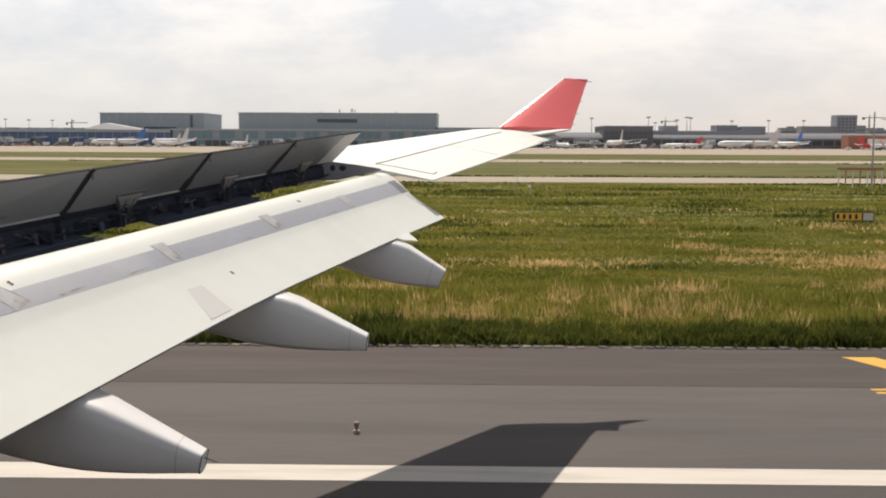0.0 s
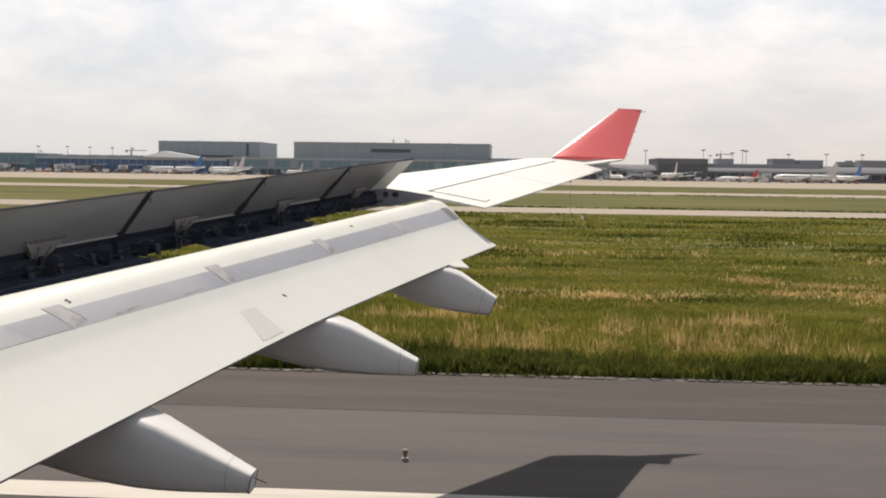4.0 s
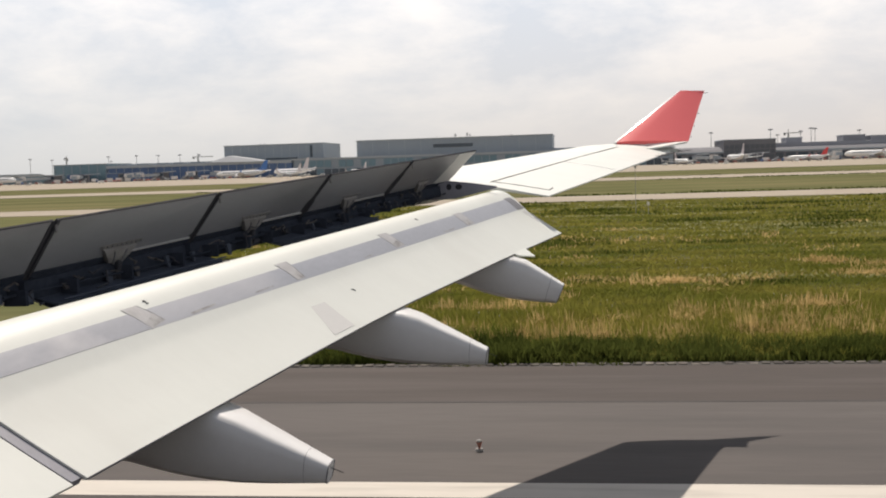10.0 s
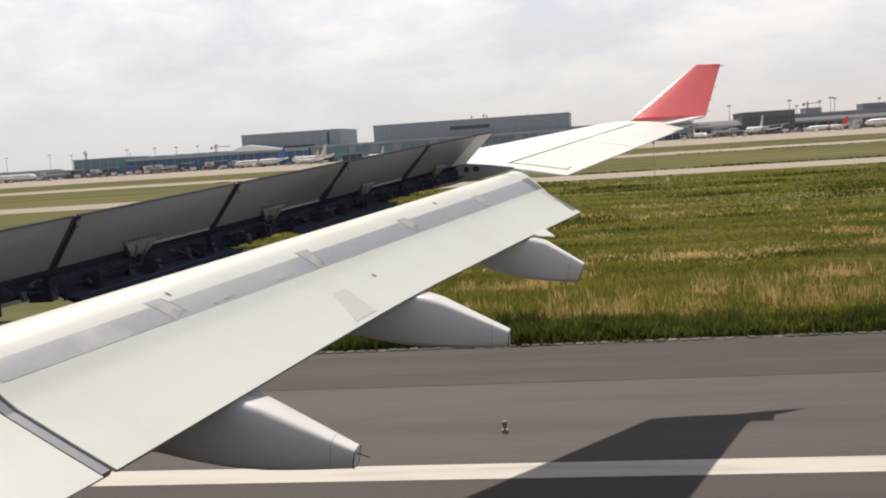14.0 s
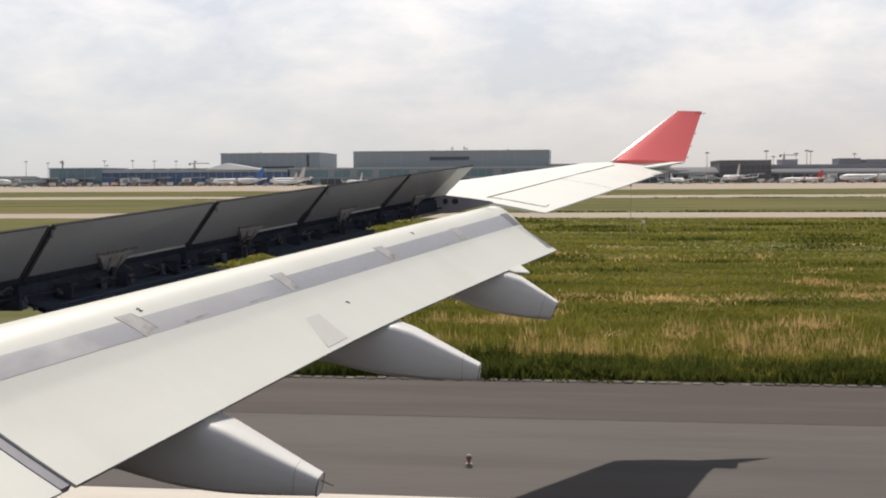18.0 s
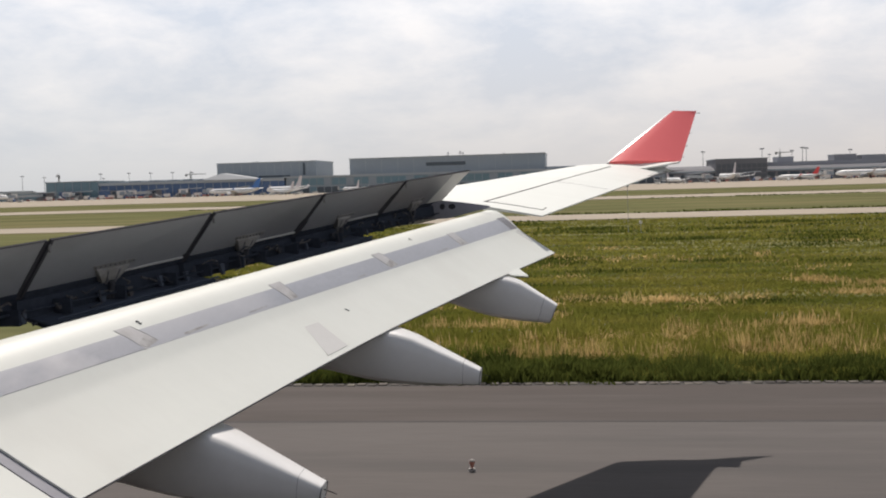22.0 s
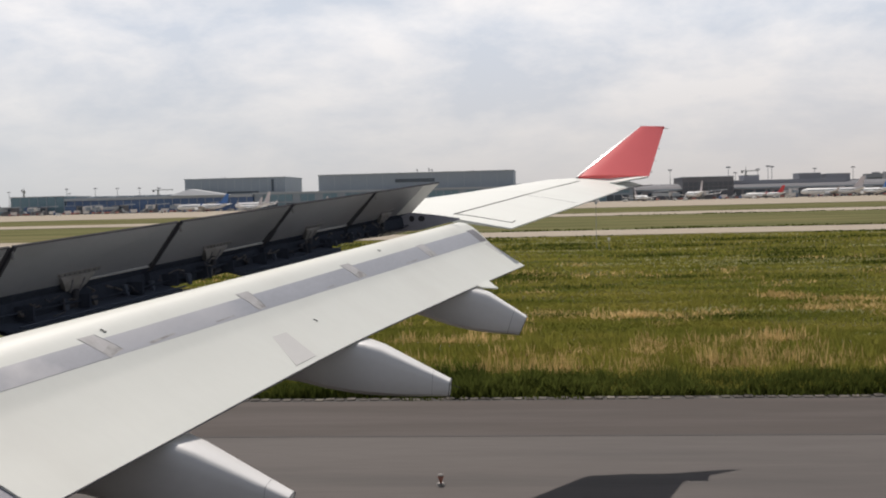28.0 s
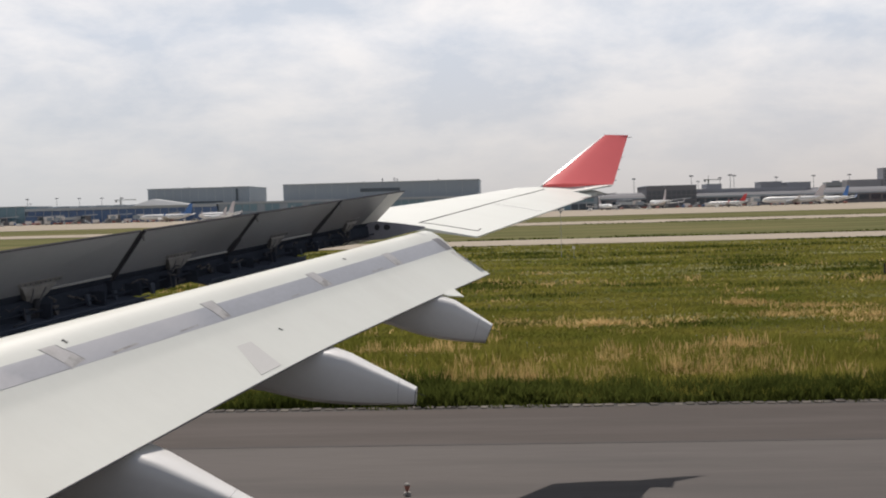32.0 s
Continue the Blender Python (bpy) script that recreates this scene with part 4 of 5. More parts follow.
block("service_slot", -288.5, -286, 25.3, 26.2, 20, 33, DARKGLASS, left_block, "narrow dark slot")
for x, w, h in ((-150, 0.8, 2.0), (-130, 1.3, 4.6), (-117, 1.5, 5.2), (-114, 1.0, 4.2), (-70, 0.9, 2.4), (-345, 1.6, 1.4), (-341, 0.8, 2.0)):
    z = 35.0 if x > -250 else 34.6
    put("roof_antenna", mesh_of("roof_antenna", *joined(box(x - 0.3, x + 0.3, 30, 30.6, z, z + h), box(x - w, x + w, 30, 30.6, z + h * 0.55, z + h * 0.7), box(x - w * 0.6, x + w * 0.6, 30, 30.6, z + h * 0.85, z + h)), STEEL), terminal)
put("membrane_roof", mesh_of("membrane_roof", [(-392, -6, 17.4), (-326, -6, 16.8), (-326, 20, 16.8), (-392, 20, 17.4), (-372, 2, 24.0), (-369, 14, 24.0)], [(0, 1, 4), (1, 2, 5, 4), (2, 3, 5), (3, 0, 4, 5), (0, 1, 2, 3)], TENT), terminal, "white tent-like membrane roof")
# lower hall with deep blue glazing, its teal end block, and the dark east pier
blue_hall = thing("boarding_pier", "low boarding pier with deep blue glass front and teal end block", "building", (-404, 1108, 0))
block("body", -104, 102, 0, 60, 0, 14.4, GLASSWALL, blue_hall, "deep blue glass front")
block("roof", -104, 102, -2, 62, 14.4, 17.2, ROOF, blue_hall, "pale flat roof")
block("end_block", -165, -104.3, -1, 64, 0, 19.4, TEALWALL, blue_hall, "teal glazed end block")
block("end_roof", -166, -103.5, -2, 65, 19.4, 20.2, ROOF, blue_hall)
for k in range(23):
    block("mullion", -103 + k * 9, -102.4 + k * 9, -0.4, 0.2, 0.5, 14.4, TERMINAL, blue_hall)
for k in range(7):
    block("mullion", -164 + k * 9.8, -163.3 + k * 9.8, -1.4, -0.8, 0.5, 19.4, TERMINAL, blue_hall)
for x0, x1 in ((-143, -123), (-98, -86)):
    annex = block("annex", x0, x1, -15, -1.5, 0, 8.8, GLASSWALL, blue_hall, "low deep blue annex")
    block("annex_roof", x0 - 0.5, x1 + 0.5, -15.5, -1.5, 8.8, 9.4, TERMINAL, annex)
for x0, x1 in ((-97, -84), (-75, -61), (-52, -39), (-32, -20), (-14, -1), (6, 16)):
    block("skylight_ridge", x0, x1, 10, 40, 17.2, 19.0, TERMINAL, blue_hall, "dark raised skylight")
pier = thing("boarding_pier", "dark grey boarding pier with a curved roof", "building", (330, 1130, 0))
prof = [(-4, 0), (-4, 10), (6, 13.6), (30, 16.6), (52, 14.5), (64, 10), (64, 0)]
put("body", mesh_of("body", *loft([[(x, y, z) for y, z in prof] for x in (-232, 640)]), PIERGREY), pier)
put("roof_edge", mesh_of("roof_edge", *box(-232, 640, -5.2, -3.4, 9.6, 11.2), TERMINAL), pier, "dark projecting roof edge")
glass_block = block("glazed_block", -182.5, -131, -9, 66, 0, 22.6, PIERGREY, pier, "tall dark glazed block")
block("parapet", -183, -130.5, -9.6, 66.6, 22.6, 23.3, TERMINAL, glass_block)
wide_pane = mesh_of("pane", *box(0, 4.5, -9.3, -8.8, 0, 4.4), PIERGLASS)
for k in range(10):
    for z in (3.0, 8.2, 13.4):
        put("pane", wide_pane, glass_block, at=(-181.7 + k * 5.05, 0, z))
block("upper_storey", -130, -12, 14, 52, 9, 18.6, HAZEWALL, pier, "set-back upper storey in haze grey")
for x0, x1, z in ((-115, -99, 23.4), (-58, -36, 24.2), (-30, -6, 23.0)):
    roof_house = block("roof_house", x0, x1, 22, 50, 14, z, HAZEWALL, pier, "plain rooftop plant house")
    block("parapet", x0 - 0.4, x1 + 0.4, 21.6, 50.4, z, z + 0.6, TERMINAL, roof_house)
for k in range(72):
    block("window", -228 + k * 12, -218.5 + k * 12, -4.5, -3.8, 3.5, 8.6, DARKGLASS, pier)
road = thing("elevated_road", "pale elevated approach road on columns", "bridge", (-1150, 1120, 0))
block("deck", -500, 560, -6, 6, 9, 10.5, ROOF, road, "pale concrete deck")
block("railing", -500, 560, -6.2, -5.8, 10.5, 11.4, TERMINAL, road)
for k in range(31):
    block("column", -490 + k * 34, -487 + k * 34, -1.5, 1.5, 0, 9, ROOF, road)
shed = thing("service_building", "low teal-grey service building behind the elevated road", "building", (-900, 1185, 0))
block("body", -420, 300, 0, 40, 0, 8.4, TEALWALL, shed)
block("roof", -421, 301, -1, 41, 8.4, 9.3, ROOF, shed)

# red control tower beside the pale fire station
tower = thing("control_tower", "red control tower with a flared glazed cab", "tower", (470, 1078, 0))
put("shaft", mesh_of("shaft", *tube((0, 0, 0), (0, 0, 27), 4.0, 3.2, 16), BRICKRED), tower)
put("flare", mesh_of("flare", *tube((0, 0, 26.5), (0, 0, 33), 3.4, 7.0, 16), BRICKRED), tower, "red flared cab base")
put("cab", mesh_of("cab", *tube((0, 0, 33), (0, 0, 36.2), 5.6, 6.4, 16), DARKGLASS), tower, "dark glazed cab")
put("roof", mesh_of("roof", *tube((0, 0, 36.2), (0, 0, 37.2), 6.8, 6.0, 16), PALEWALL), tower)
put("antenna", mesh_of("antenna", *tube((0, 0, 37), (0, 0, 42), 0.3, 0.1, 6), STEEL), tower)
fire = thing("fire_station", "pale two-storey building with red vehicle doors", "building", (463, 1050, 0))
block("body", -62, 62, 0, 18, 0, 10.5, PALEWALL, fire)
block("red_annex", -80, 20, 20, 40, 0, 14, BRICKRED, fire, "red rendered annex")
for k in range(14):
    block("vehicle_door", -42 + k * 6.4, -37.6 + k * 6.4, -0.4, 0.3, 0.3, 5, BRICKRED, fire, "red vehicle door")
    block("upper_window", -42 + k * 6.4, -38.2 + k * 6.4, -0.35, 0.3, 6.6, 9, DARKGLASS, fire)
office = thing("office_block", "grey office tower with rows of dark windows", "building", (452, 1270, 0))
block("body", -12, 12, 0, 20, 0, 39, HAZEWALL, office)
block("lower_wing", -52, -12, 2, 22, 0, 26, HAZEWALL, office)
for r in range(9):
    for c in range(5):
        block("window", -10.6 + c * 4.4, -7.4 + c * 4.4, -0.3, 0.2, 5 + r * 3.6, 7.2 + r * 3.6, HAZEGLASS, office)

# hazy town behind
rng = random.Random(11)
for k in range(64):
    x = -1500 + k * 52 + rng.uniform(-18, 18)
    w, h = rng.uniform(14, 46), rng.uniform(9, 17) if x < 430 else rng.uniform(18, 42)
    y = rng.uniform(1900, 2400)
    b = thing("town_building", "hazy grey town building far behind the apron", "building", (x, y, 0), group="town buildings behind the airport")
    block("body", -w, w, 0, 20, 0, h, HAZEWALL, b)
    block("roof_house", -w * 0.4, w * 0.1, 4, 14, h, h + rng.uniform(2, 5), HAZEWALL, b)
    for r in range(int(h / 7)):
        block("window_row", -w * 0.92, w * 0.92, -0.4, 0.2, 4 + r * 7, 6.4 + r * 7, HAZEGLASS, b)

# cranes
def crane(x, y, h, arm, turn):
    c = thing("tower_crane", "thin grey tower crane on a far building site", "crane", (x, y, 0), group="cranes on the skyline")
    put("mast", mesh_of("mast", *box(-0.9, 0.9, -0.9, 0.9, 0, h), STEEL), c)
    put("jib", mesh_of("jib", *slab([(-arm * 0.35, -0.7, h + 1), (arm, -0.7, h + 1), (arm, 0.7, h + 1), (-arm * 0.35, 0.7, h + 1)], 1.2), STEEL), c)
    put("peak", mesh_of("peak", *tube((0, 0, h), (0, 0, h + 7), 0.7, 0.2, 5), STEEL), c)
    put("counterweight", mesh_of("counterweight", *box(-arm * 0.34, -arm * 0.22, -1, 1, h - 3, h), STEEL), c)
    c.rotation_euler[2] = turn
for x, y, h, arm, turn in ((-640, 1750, 34, 26, 0.1), (-900, 1800, 38, 26, 2.2), (330, 1750, 40, 26, 0.5), (640, 1700, 46, 36, 0.2), (700, 1720, 44, 30, 2.7), (820, 1800, 50, 38, 2.9)):
    crane(x, y, h, arm, turn)

# light masts
mast = thing("light_mast", "tall steel apron light mast with a crown of lamps", "light mast", (-900, 1060, 0), group="apron light masts")
put("pole", mesh_of("pole", *tube((0, 0, 0), (0, 0, 29), 0.42, 0.22, 8), STEEL), mast)
put("lamp_ring", mesh_of("lamp_ring", *joined(tube((0, 0, 28.7), (0, 0, 29.3), 1.5, 1.5, 10), *[box(1.7 * math.cos(a) - 0.35, 1.7 * math.cos(a) + 0.35, 1.7 * math.sin(a) - 0.35, 1.7 * math.sin(a) + 0.35, 28.1, 29.0) for a in (0, 1.05, 2.1, 3.14, 4.2, 5.2)]), STEEL), mast, "crown of floodlights")
for x, y, k in ((-820, 1180, 1), (-755, 1180, 1), (-690, 1180, 1), (-635, 1180, 1), (-608, 1180, 0.93), (-591, 1180, 1), (-563, 1240, 0.85), (-539, 1180, 1), (-505, 1180, 1), (-479, 1180, 0.98), (-453, 1180, 0.97), (-430, 1180, 0.95), (142, 1180, 1.12), (204, 1180, 1.17), (215, 1200, 0.97), (235, 1180, 1.07), (246, 1180, 1.17), (251, 1185, 1.15), (300, 1200, 1.05), (352, 1240, 1.1), (392, 1240, 1.1), (440, 1060, 1.1), (-250, 1290, 0.8), (-240, 1290, 0.78)):
    m = copy_thing(mast, pose(x, y, 0))
    m.scale = (k, k, k)


# ---------------------------------------------------------------- parked airliners
def jet(label, fin, length=38.0, tail_paint=None, at=(0, 0, 0), turn=0.0, belly=None):
    """Nose to +x."""
    k = length / 38.0
    j = thing("parked_airliner", label, "aircraft", at, group="airliners on the apron")
    rows = []
    for x, r, dz in ((19, 0.15, -0.5), (18.3, 0.9, -0.35), (17, 1.45, -0.15), (14.5, 1.85, 0), (0, 1.9, 0), (-9, 1.88, 0), (-13, 1.45, 0.45), (-17, 0.7, 1.0), (-19, 0.2, 1.3)):
        rows.append([(x * k, r * k * math.cos(2 * math.pi * i / 14), (3.6 + dz) * k + r * k * math.sin(2 * math.pi * i / 14)) for i in range(14)])
    put("fuselage", mesh_of("fuselage", *loft(rows), PLANEWHITE, True), j, "white fuselage")
    if tail_paint:
        put("tail_cone", mesh_of("tail_cone", *loft([[(p[0], p[1] * 1.015, (p[2] - 3.6 * k) * 1.012 + 3.6 * k) for p in row] for row in rows[5:]]), tail_paint, True), j, "painted rear fuselage")
    for s in (-1, 1):
        put("window_strip", mesh_of("window_strip", *box(-13 * k, 14 * k, s * 1.86 * k - 0.06, s * 1.86 * k + 0.06, 3.95 * k, 4.25 * k), DARKGLASS), j)
    for s in (-1, 1):
        q = [(3.5 * k, s * 1.6 * k, 2.7 * k), (-3.0 * k, s * 1.6 * k, 2.7 * k), (-5.2 * k, s * 16 * k, 4.3 * k), (-3.4 * k, s * 16 * k, 4.3 * k)]
        put("wing", mesh_of("wing", *slab(q if s > 0 else q[::-1], 0.42 * k, Vector((0, 0, 1))), PLANEWHITE), j)
        put("winglet", mesh_of("winglet", *slab([(-3.6 * k, s * 16 * k, 4.3 * k), (-5.3 * k, s * 16 * k, 4.3 * k), (-6.0 * k, s * 16.4 * k, 6.4 * k), (-5.2 * k, s * 16.4 * k, 6.4 * k)], 0.15, Vector((0, 1, 0))), fin), j)
        put("tailplane", mesh_of("tailplane", *slab([(-14.5 * k, s * 0.6 * k, 4.9 * k), (-18.3 * k, s * 0.6 * k, 4.9 * k), (-19.2 * k, s * 6.8 * k, 5.5 * k), (-17.8 * k, s * 6.8 * k, 5.5 * k)], 0.25 * k, Vector((0, 0, 1))), PLANEWHITE), j)
        put("engine", mesh_of("engine", *tube((3.8 * k, s * 5.2 * k, 1.75 * k), (-0.2 * k, s * 5.2 * k, 1.85 * k), 1.0 * k, 0.65 * k, 12), PLANEWHITE if fin is FINBLUE else ENGINE, True), j)
        put("main_gear", mesh_of("main_gear", *joined(tube((-1.6 * k, s * 2.9 * k, 0.55 * k), (-1.6 * k, s * 2.6 * k, 2.6 * k), 0.2 * k), tube((-1.6 * k, s * 2.4 * k, 0.56 * k), (-1.6 * k, s * 3.4 * k, 0.56 * k), 0.56 * k, k=12)), RUBBER), j)
    put("nose_gear", mesh_of("nose_gear", *joined(tube((14 * k, 0, 0.4 * k), (14 * k, 0, 2.2 * k), 0.14 * k), tube((14 * k, -0.4 * k, 0.4 * k), (14 * k, 0.4 * k, 0.4 * k), 0.4 * k, k=10)), RUBBER), j)
    put("tail_fin", mesh_of("tail_fin", *slab([(-12.0 * k, 0.15, 5.2 * k), (-17.6 * k, 0.15, 5.2 * k), (-19.4 * k, 0.15, 12.2 * k), (-17.2 * k, 0.15, 12.2 * k)], 0.3, Vector((0, 1, 0))), fin), j, "swept tail fin")
    j.rotation_euler[2] = turn
    return j


AP = 0.12
W1 = jet("white parked airliner with a red tail fin", FINRED, 36, None, (205, 1000, AP), 2.75)
W2 = jet("white airliner with red rear fuselage and red tail", FINRED, 38, FINRED, (345, 890, AP), 0.05)
W3 = jet("white parked airliner with a blue tail fin", FINBLUE, 52, None, (-322, 1000, AP), 3.1)
W4 = jet("long white parked airliner with a pale patterned tail fin", FINGREY, 56, None, (268, 1010, AP), 2.8)
W5 = jet("white airliner seen nose-on with a pale tail fin", FINGREY, 38, None, (92, 985, AP), -1.35)
for src, x, y, turn in ((W5, -271, 985, 2.45), (W4, -284, 1040, 2.5), (W5, -216, 1040, 2.2), (W1, -60, 1040, 1.9), (W5, 20, 1045, 1.3), (W4, 150, 1055, 1.7),
                        (W3, -640, 1000, 0.1), (W4, -600, 1030, 0.12), (W5, -720, 1000, 2.9), (W3, 312, 1040, 1.9), (W1, 390, 1010, 1.3), (W2, 450, 985, 2.6)):
    copy_thing(src, pose(x, y, AP, 0, 0, math.degrees(turn)))


# jet bridges and vehicles on the apron
bridge = thing("jet_bridge", "grey jet bridge on a wheeled leg", "jet bridge", (-180, 1068, AP), group="jet bridges at the terminal")
put("tunnel", mesh_of("tunnel", *slab([(-1.6, -26, 6.8), (1.6, -26, 6.8), (1.6, 30, 7.6), (-1.6, 30, 7.6)], 2.8, Vector((0, 0, 1))), ROOF), bridge)
put("cab", mesh_of("cab", *box(-2.4, 2.4, -30, -25.5, 3.6, 7.2), TERMINAL), bridge, "boarding cab")
put("sign_board", mesh_of("sign_board", *box(-4.6, 4.6, -22.4, -21.9, 4.4, 8.2), PALEWALL), bridge, "pale blank advertising board")
put("leg", mesh_of("leg", *joined(box(-2.2, -1.4, -20, -19, 0, 4.2), box(1.4, 2.2, -20, -19, 0, 4.2), box(-2.6, 2.6, -20.4, -18.6, 0, 1.0)), STEEL), bridge)
put("gate_house", mesh_of("gate_house", *joined(box(-7.5, 7.5, 10, 22, 0, 3.4), box(-6.2, 6.8, 12, 22, 3.4, 8.4)), PIERGREY), bridge, "grey two-storey gate house")
put("gate_window", mesh_of("gate_window", *box(-5.6, 6.2, 11.7, 12.1, 5.0, 7.2), DARKGLASS), bridge)
put("walkway_roof", mesh_of("walkway_roof", *slab([(2, 14, 8.8), (19, 12, 9.6), (19, 15, 9.6), (2, 17, 8.8)], 0.9, Vector((0, 0, 1))), ROOF), bridge, "pale sloping walkway roof")
put("stair", mesh_of("stair", *slab([(-3.0, -20, 0.1), (-3.0, -19, 0.1), (-7.5, -19, 4.6), (-7.5, -20, 4.6)], 0.5, Vector((1, 0, 1)).normalized()), STEEL), bridge, "steel service stair")
for k, x in enumerate((-563, -520, -468, -440, -398, -352, -30, 118, 162, 238, 300)):
    copy_thing(bridge, pose(x, 1066, AP, 0, 0, (-25, 15, 30, -10, 20, -30, 12, 28, -18, 8, -22)[k]))
van = thing("service_vehicle", "small apron service vehicle", "van", (-100, 960, AP), group="service vehicles on the apron")
put("body", mesh_of("body", *loft([[(x, -1, 0.4), (x, 1, 0.4), (x, 1, h), (x, 0.8, h + 0.3), (x, -0.8, h + 0.3), (x, -1, h)] for x, h in ((-2.6, 2.0), (1.2, 2.1), (1.9, 1.3), (2.6, 1.1))]), VAN), van)
put("glazing", mesh_of("glazing", *box(-2.3, 1.3, -1.03, 1.03, 1.45, 1.95), DARKGLASS), van)
for x in (-1.6, 1.6):
    for y in (-0.95, 0.95):
        put("wheel", mesh_of("wheel", *tube((x, y - 0.14, 0.4), (x, y + 0.14, 0.4), 0.4, k=10), RUBBER), van)
rng = random.Random(5)
for k in range(64):
    copy_thing(van, pose(rng.uniform(-640, 440), rng.choice((930, 955, 975, 1045, 1060)), AP, 0, 0, rng.uniform(0, 360)))

# carts, trucks and stairs parked at the stands
CARTRED = mat("faded_red_equipment_paint", (0.30, 0.10, 0.075), 0.6, spread=0.15, scale=0.5, fine=5, per_piece=0.4)
TRUCKBLUE = mat("blue_truck_paint", (0.07, 0.13, 0.27), 0.5, spread=0.1, scale=0.5, fine=5, per_piece=0.3)
cart = thing("baggage_cart", "faded red covered baggage cart", "cart", (-470, 1050, AP), group="baggage carts at the stands")
put("bed", mesh_of("bed", *box(-1.6, 1.6, -0.8, 0.8, 0.45, 0.65), STEEL), cart)
put("cover", mesh_of("cover", *loft([[(x, -0.78, 0.66), (x, 0.78, 0.66), (x, 0.78, 1.75), (x, 0.4, 2.0), (x, -0.4, 2.0), (x, -0.78, 1.75)] for x in (-1.55, 1.55)]), CARTRED), cart, "faded red canvas cover")
for x in (-1.1, 1.1):
    put("axle", mesh_of("axle", *tube((x, -0.8, 0.25), (x, 0.8, 0.25), 0.25, k=8), RUBBER), cart)
truck = thing("catering_truck", "white box truck with a blue cab", "truck", (-455, 1042, AP), group="trucks at the stands")
put("cab", mesh_of("cab", *loft([[(x, -1.1, 0.5), (x, 1.1, 0.5), (x, 1.1, h), (x, -1.1, h)] for x, h in ((2.1, 2.6), (3.3, 2.5), (3.9, 1.5), (4.0, 1.2))]), TRUCKBLUE), truck, "blue cab")
put("cargo_box", mesh_of("cargo_box", *box(-4.0, 1.9, -1.2, 1.2, 1.0, 4.1), PALEWALL), truck, "white cargo box")
put("chassis", mesh_of("chassis", *box(-3.9, 3.6, -0.9, 0.9, 0.5, 0.98), STEEL), truck)
for x in (-2.6, 2.9):
    for y in (-1.0, 1.0):
        put("wheel", mesh_of("wheel", *tube((x, y - 0.18, 0.5), (x, y + 0.18, 0.5), 0.5, k=10), RUBBER), truck)
steps = thing("boarding_stairs", "grey mobile boarding stairs", "stairs", (-430, 1046, AP), group="boarding stairs at the stands")
put("ramp", mesh_of("ramp", *slab([(-3.5, -0.9, 0.9), (-3.5, 0.9, 0.9), (3.0, 0.9, 4.4), (3.0, -0.9, 4.4)], 0.5, Vector((-1, 0, 2)).normalized()), ROOF), steps)
put("support", mesh_of("support", *joined(box(1.4, 1.7, -0.8, -0.6, 0.5, 3.4), box(1.4, 1.7, 0.6, 0.8, 0.5, 3.4), box(-3.2, 2.6, -0.9, 0.9, 0.4, 0.7)), STEEL), steps)
for y in (-0.9, 0.9):
    put("handrail", mesh_of("handrail", *tube((-3.5, y, 2.0), (3.0, y, 5.5), 0.06, k=5), STEEL), steps)
for x in (-2.4, 1.8):
    put("wheel", mesh_of("wheel", *tube((x, -0.95, 0.35), (x, 0.95, 0.35), 0.35, k=8), RUBBER), steps)
rng = random.Random(21)
for src, count in ((cart, 62), (truck, 20), (steps, 9)):
    for k in range(count):
        x = rng.uniform(-600, -330) if k % 3 else rng.uniform(90, 330)
        copy_thing(src, pose(x, rng.uniform(1036, 1064), AP, 0, 0, rng.uniform(-25, 25) + (180 if k % 2 else 0)))

# ---------------------------------------------------------------- near things in the meadow
sign = thing("taxiway_sign", "low black and yellow taxiway sign on short legs", "sign", (29.2, 80, 0))
put("panel", mesh_of("panel", *box(-1.5, 1.5, -0.12, 0.12, 0.35, 1.05), RUBBER), sign, "black sign panel")
put("yellow_face", mesh_of("yellow_face", *box(-1.42, 0.55, -0.16, -0.11, 0.42, 0.98), SIGNYELLOW), sign, "yellow lit face")
put("white_face", mesh_of("white_face", *box(0.68, 1.42, -0.16, -0.11, 0.42, 0.98), LINE), sign, "white end face")
for x in (-1.2, -0.75, -0.3, 0.15):
    put("letter_bar", mesh_of("letter_bar", *box(x - 0.1, x + 0.1, -0.18, -0.155, 0.52, 0.88), RUBBER), sign)
for x in (-1.1, 1.1):
    put("leg", mesh_of("leg", *tube((x, 0, 0), (x, 0, 0.4), 0.05), STEEL), sign)
post = thing("weather_mast", "slim steel instrument mast in the grass", "mast", (6.2, 119.8, 0))
put("pole", mesh_of("pole", *tube((0, 0, 0), (0, 0, 5.2), 0.028, 0.02), STEEL), post)
put("head", mesh_of("head", *box(-0.12, 0.12, -0.12, 0.12, 5.1, 5.35), STEEL), post)
box_unit = thing("instrument_stand", "white instrument box on a short stand", "instrument", (7.4, 117.0, 0))
put("stand", mesh_of("stand", *tube((0, 0, 0), (0, 0, 1.2), 0.03), STEEL), box_unit)
put("housing", mesh_of("housing", *box(-0.14, 0.14, -0.12, 0.12, 1.15, 1.45), PALEWALL), box_unit, "white housing")
frame_unit = thing("antenna_array", "low red and white landing aid antenna frame", "antenna", (55.5, 150, 0))
for k in range(7):
    put("post", mesh_of("post", *tube((-3 + k, 0, 0), (-3 + k, 0, 2.6), 0.09, k=6), BRICKRED if k % 2 else PALEWALL), frame_unit)
put("beam", mesh_of("beam", *box(-3.2, 3.2, -0.12, 0.12, 2.4, 2.75), BRICKRED), frame_unit, "red cross beam")
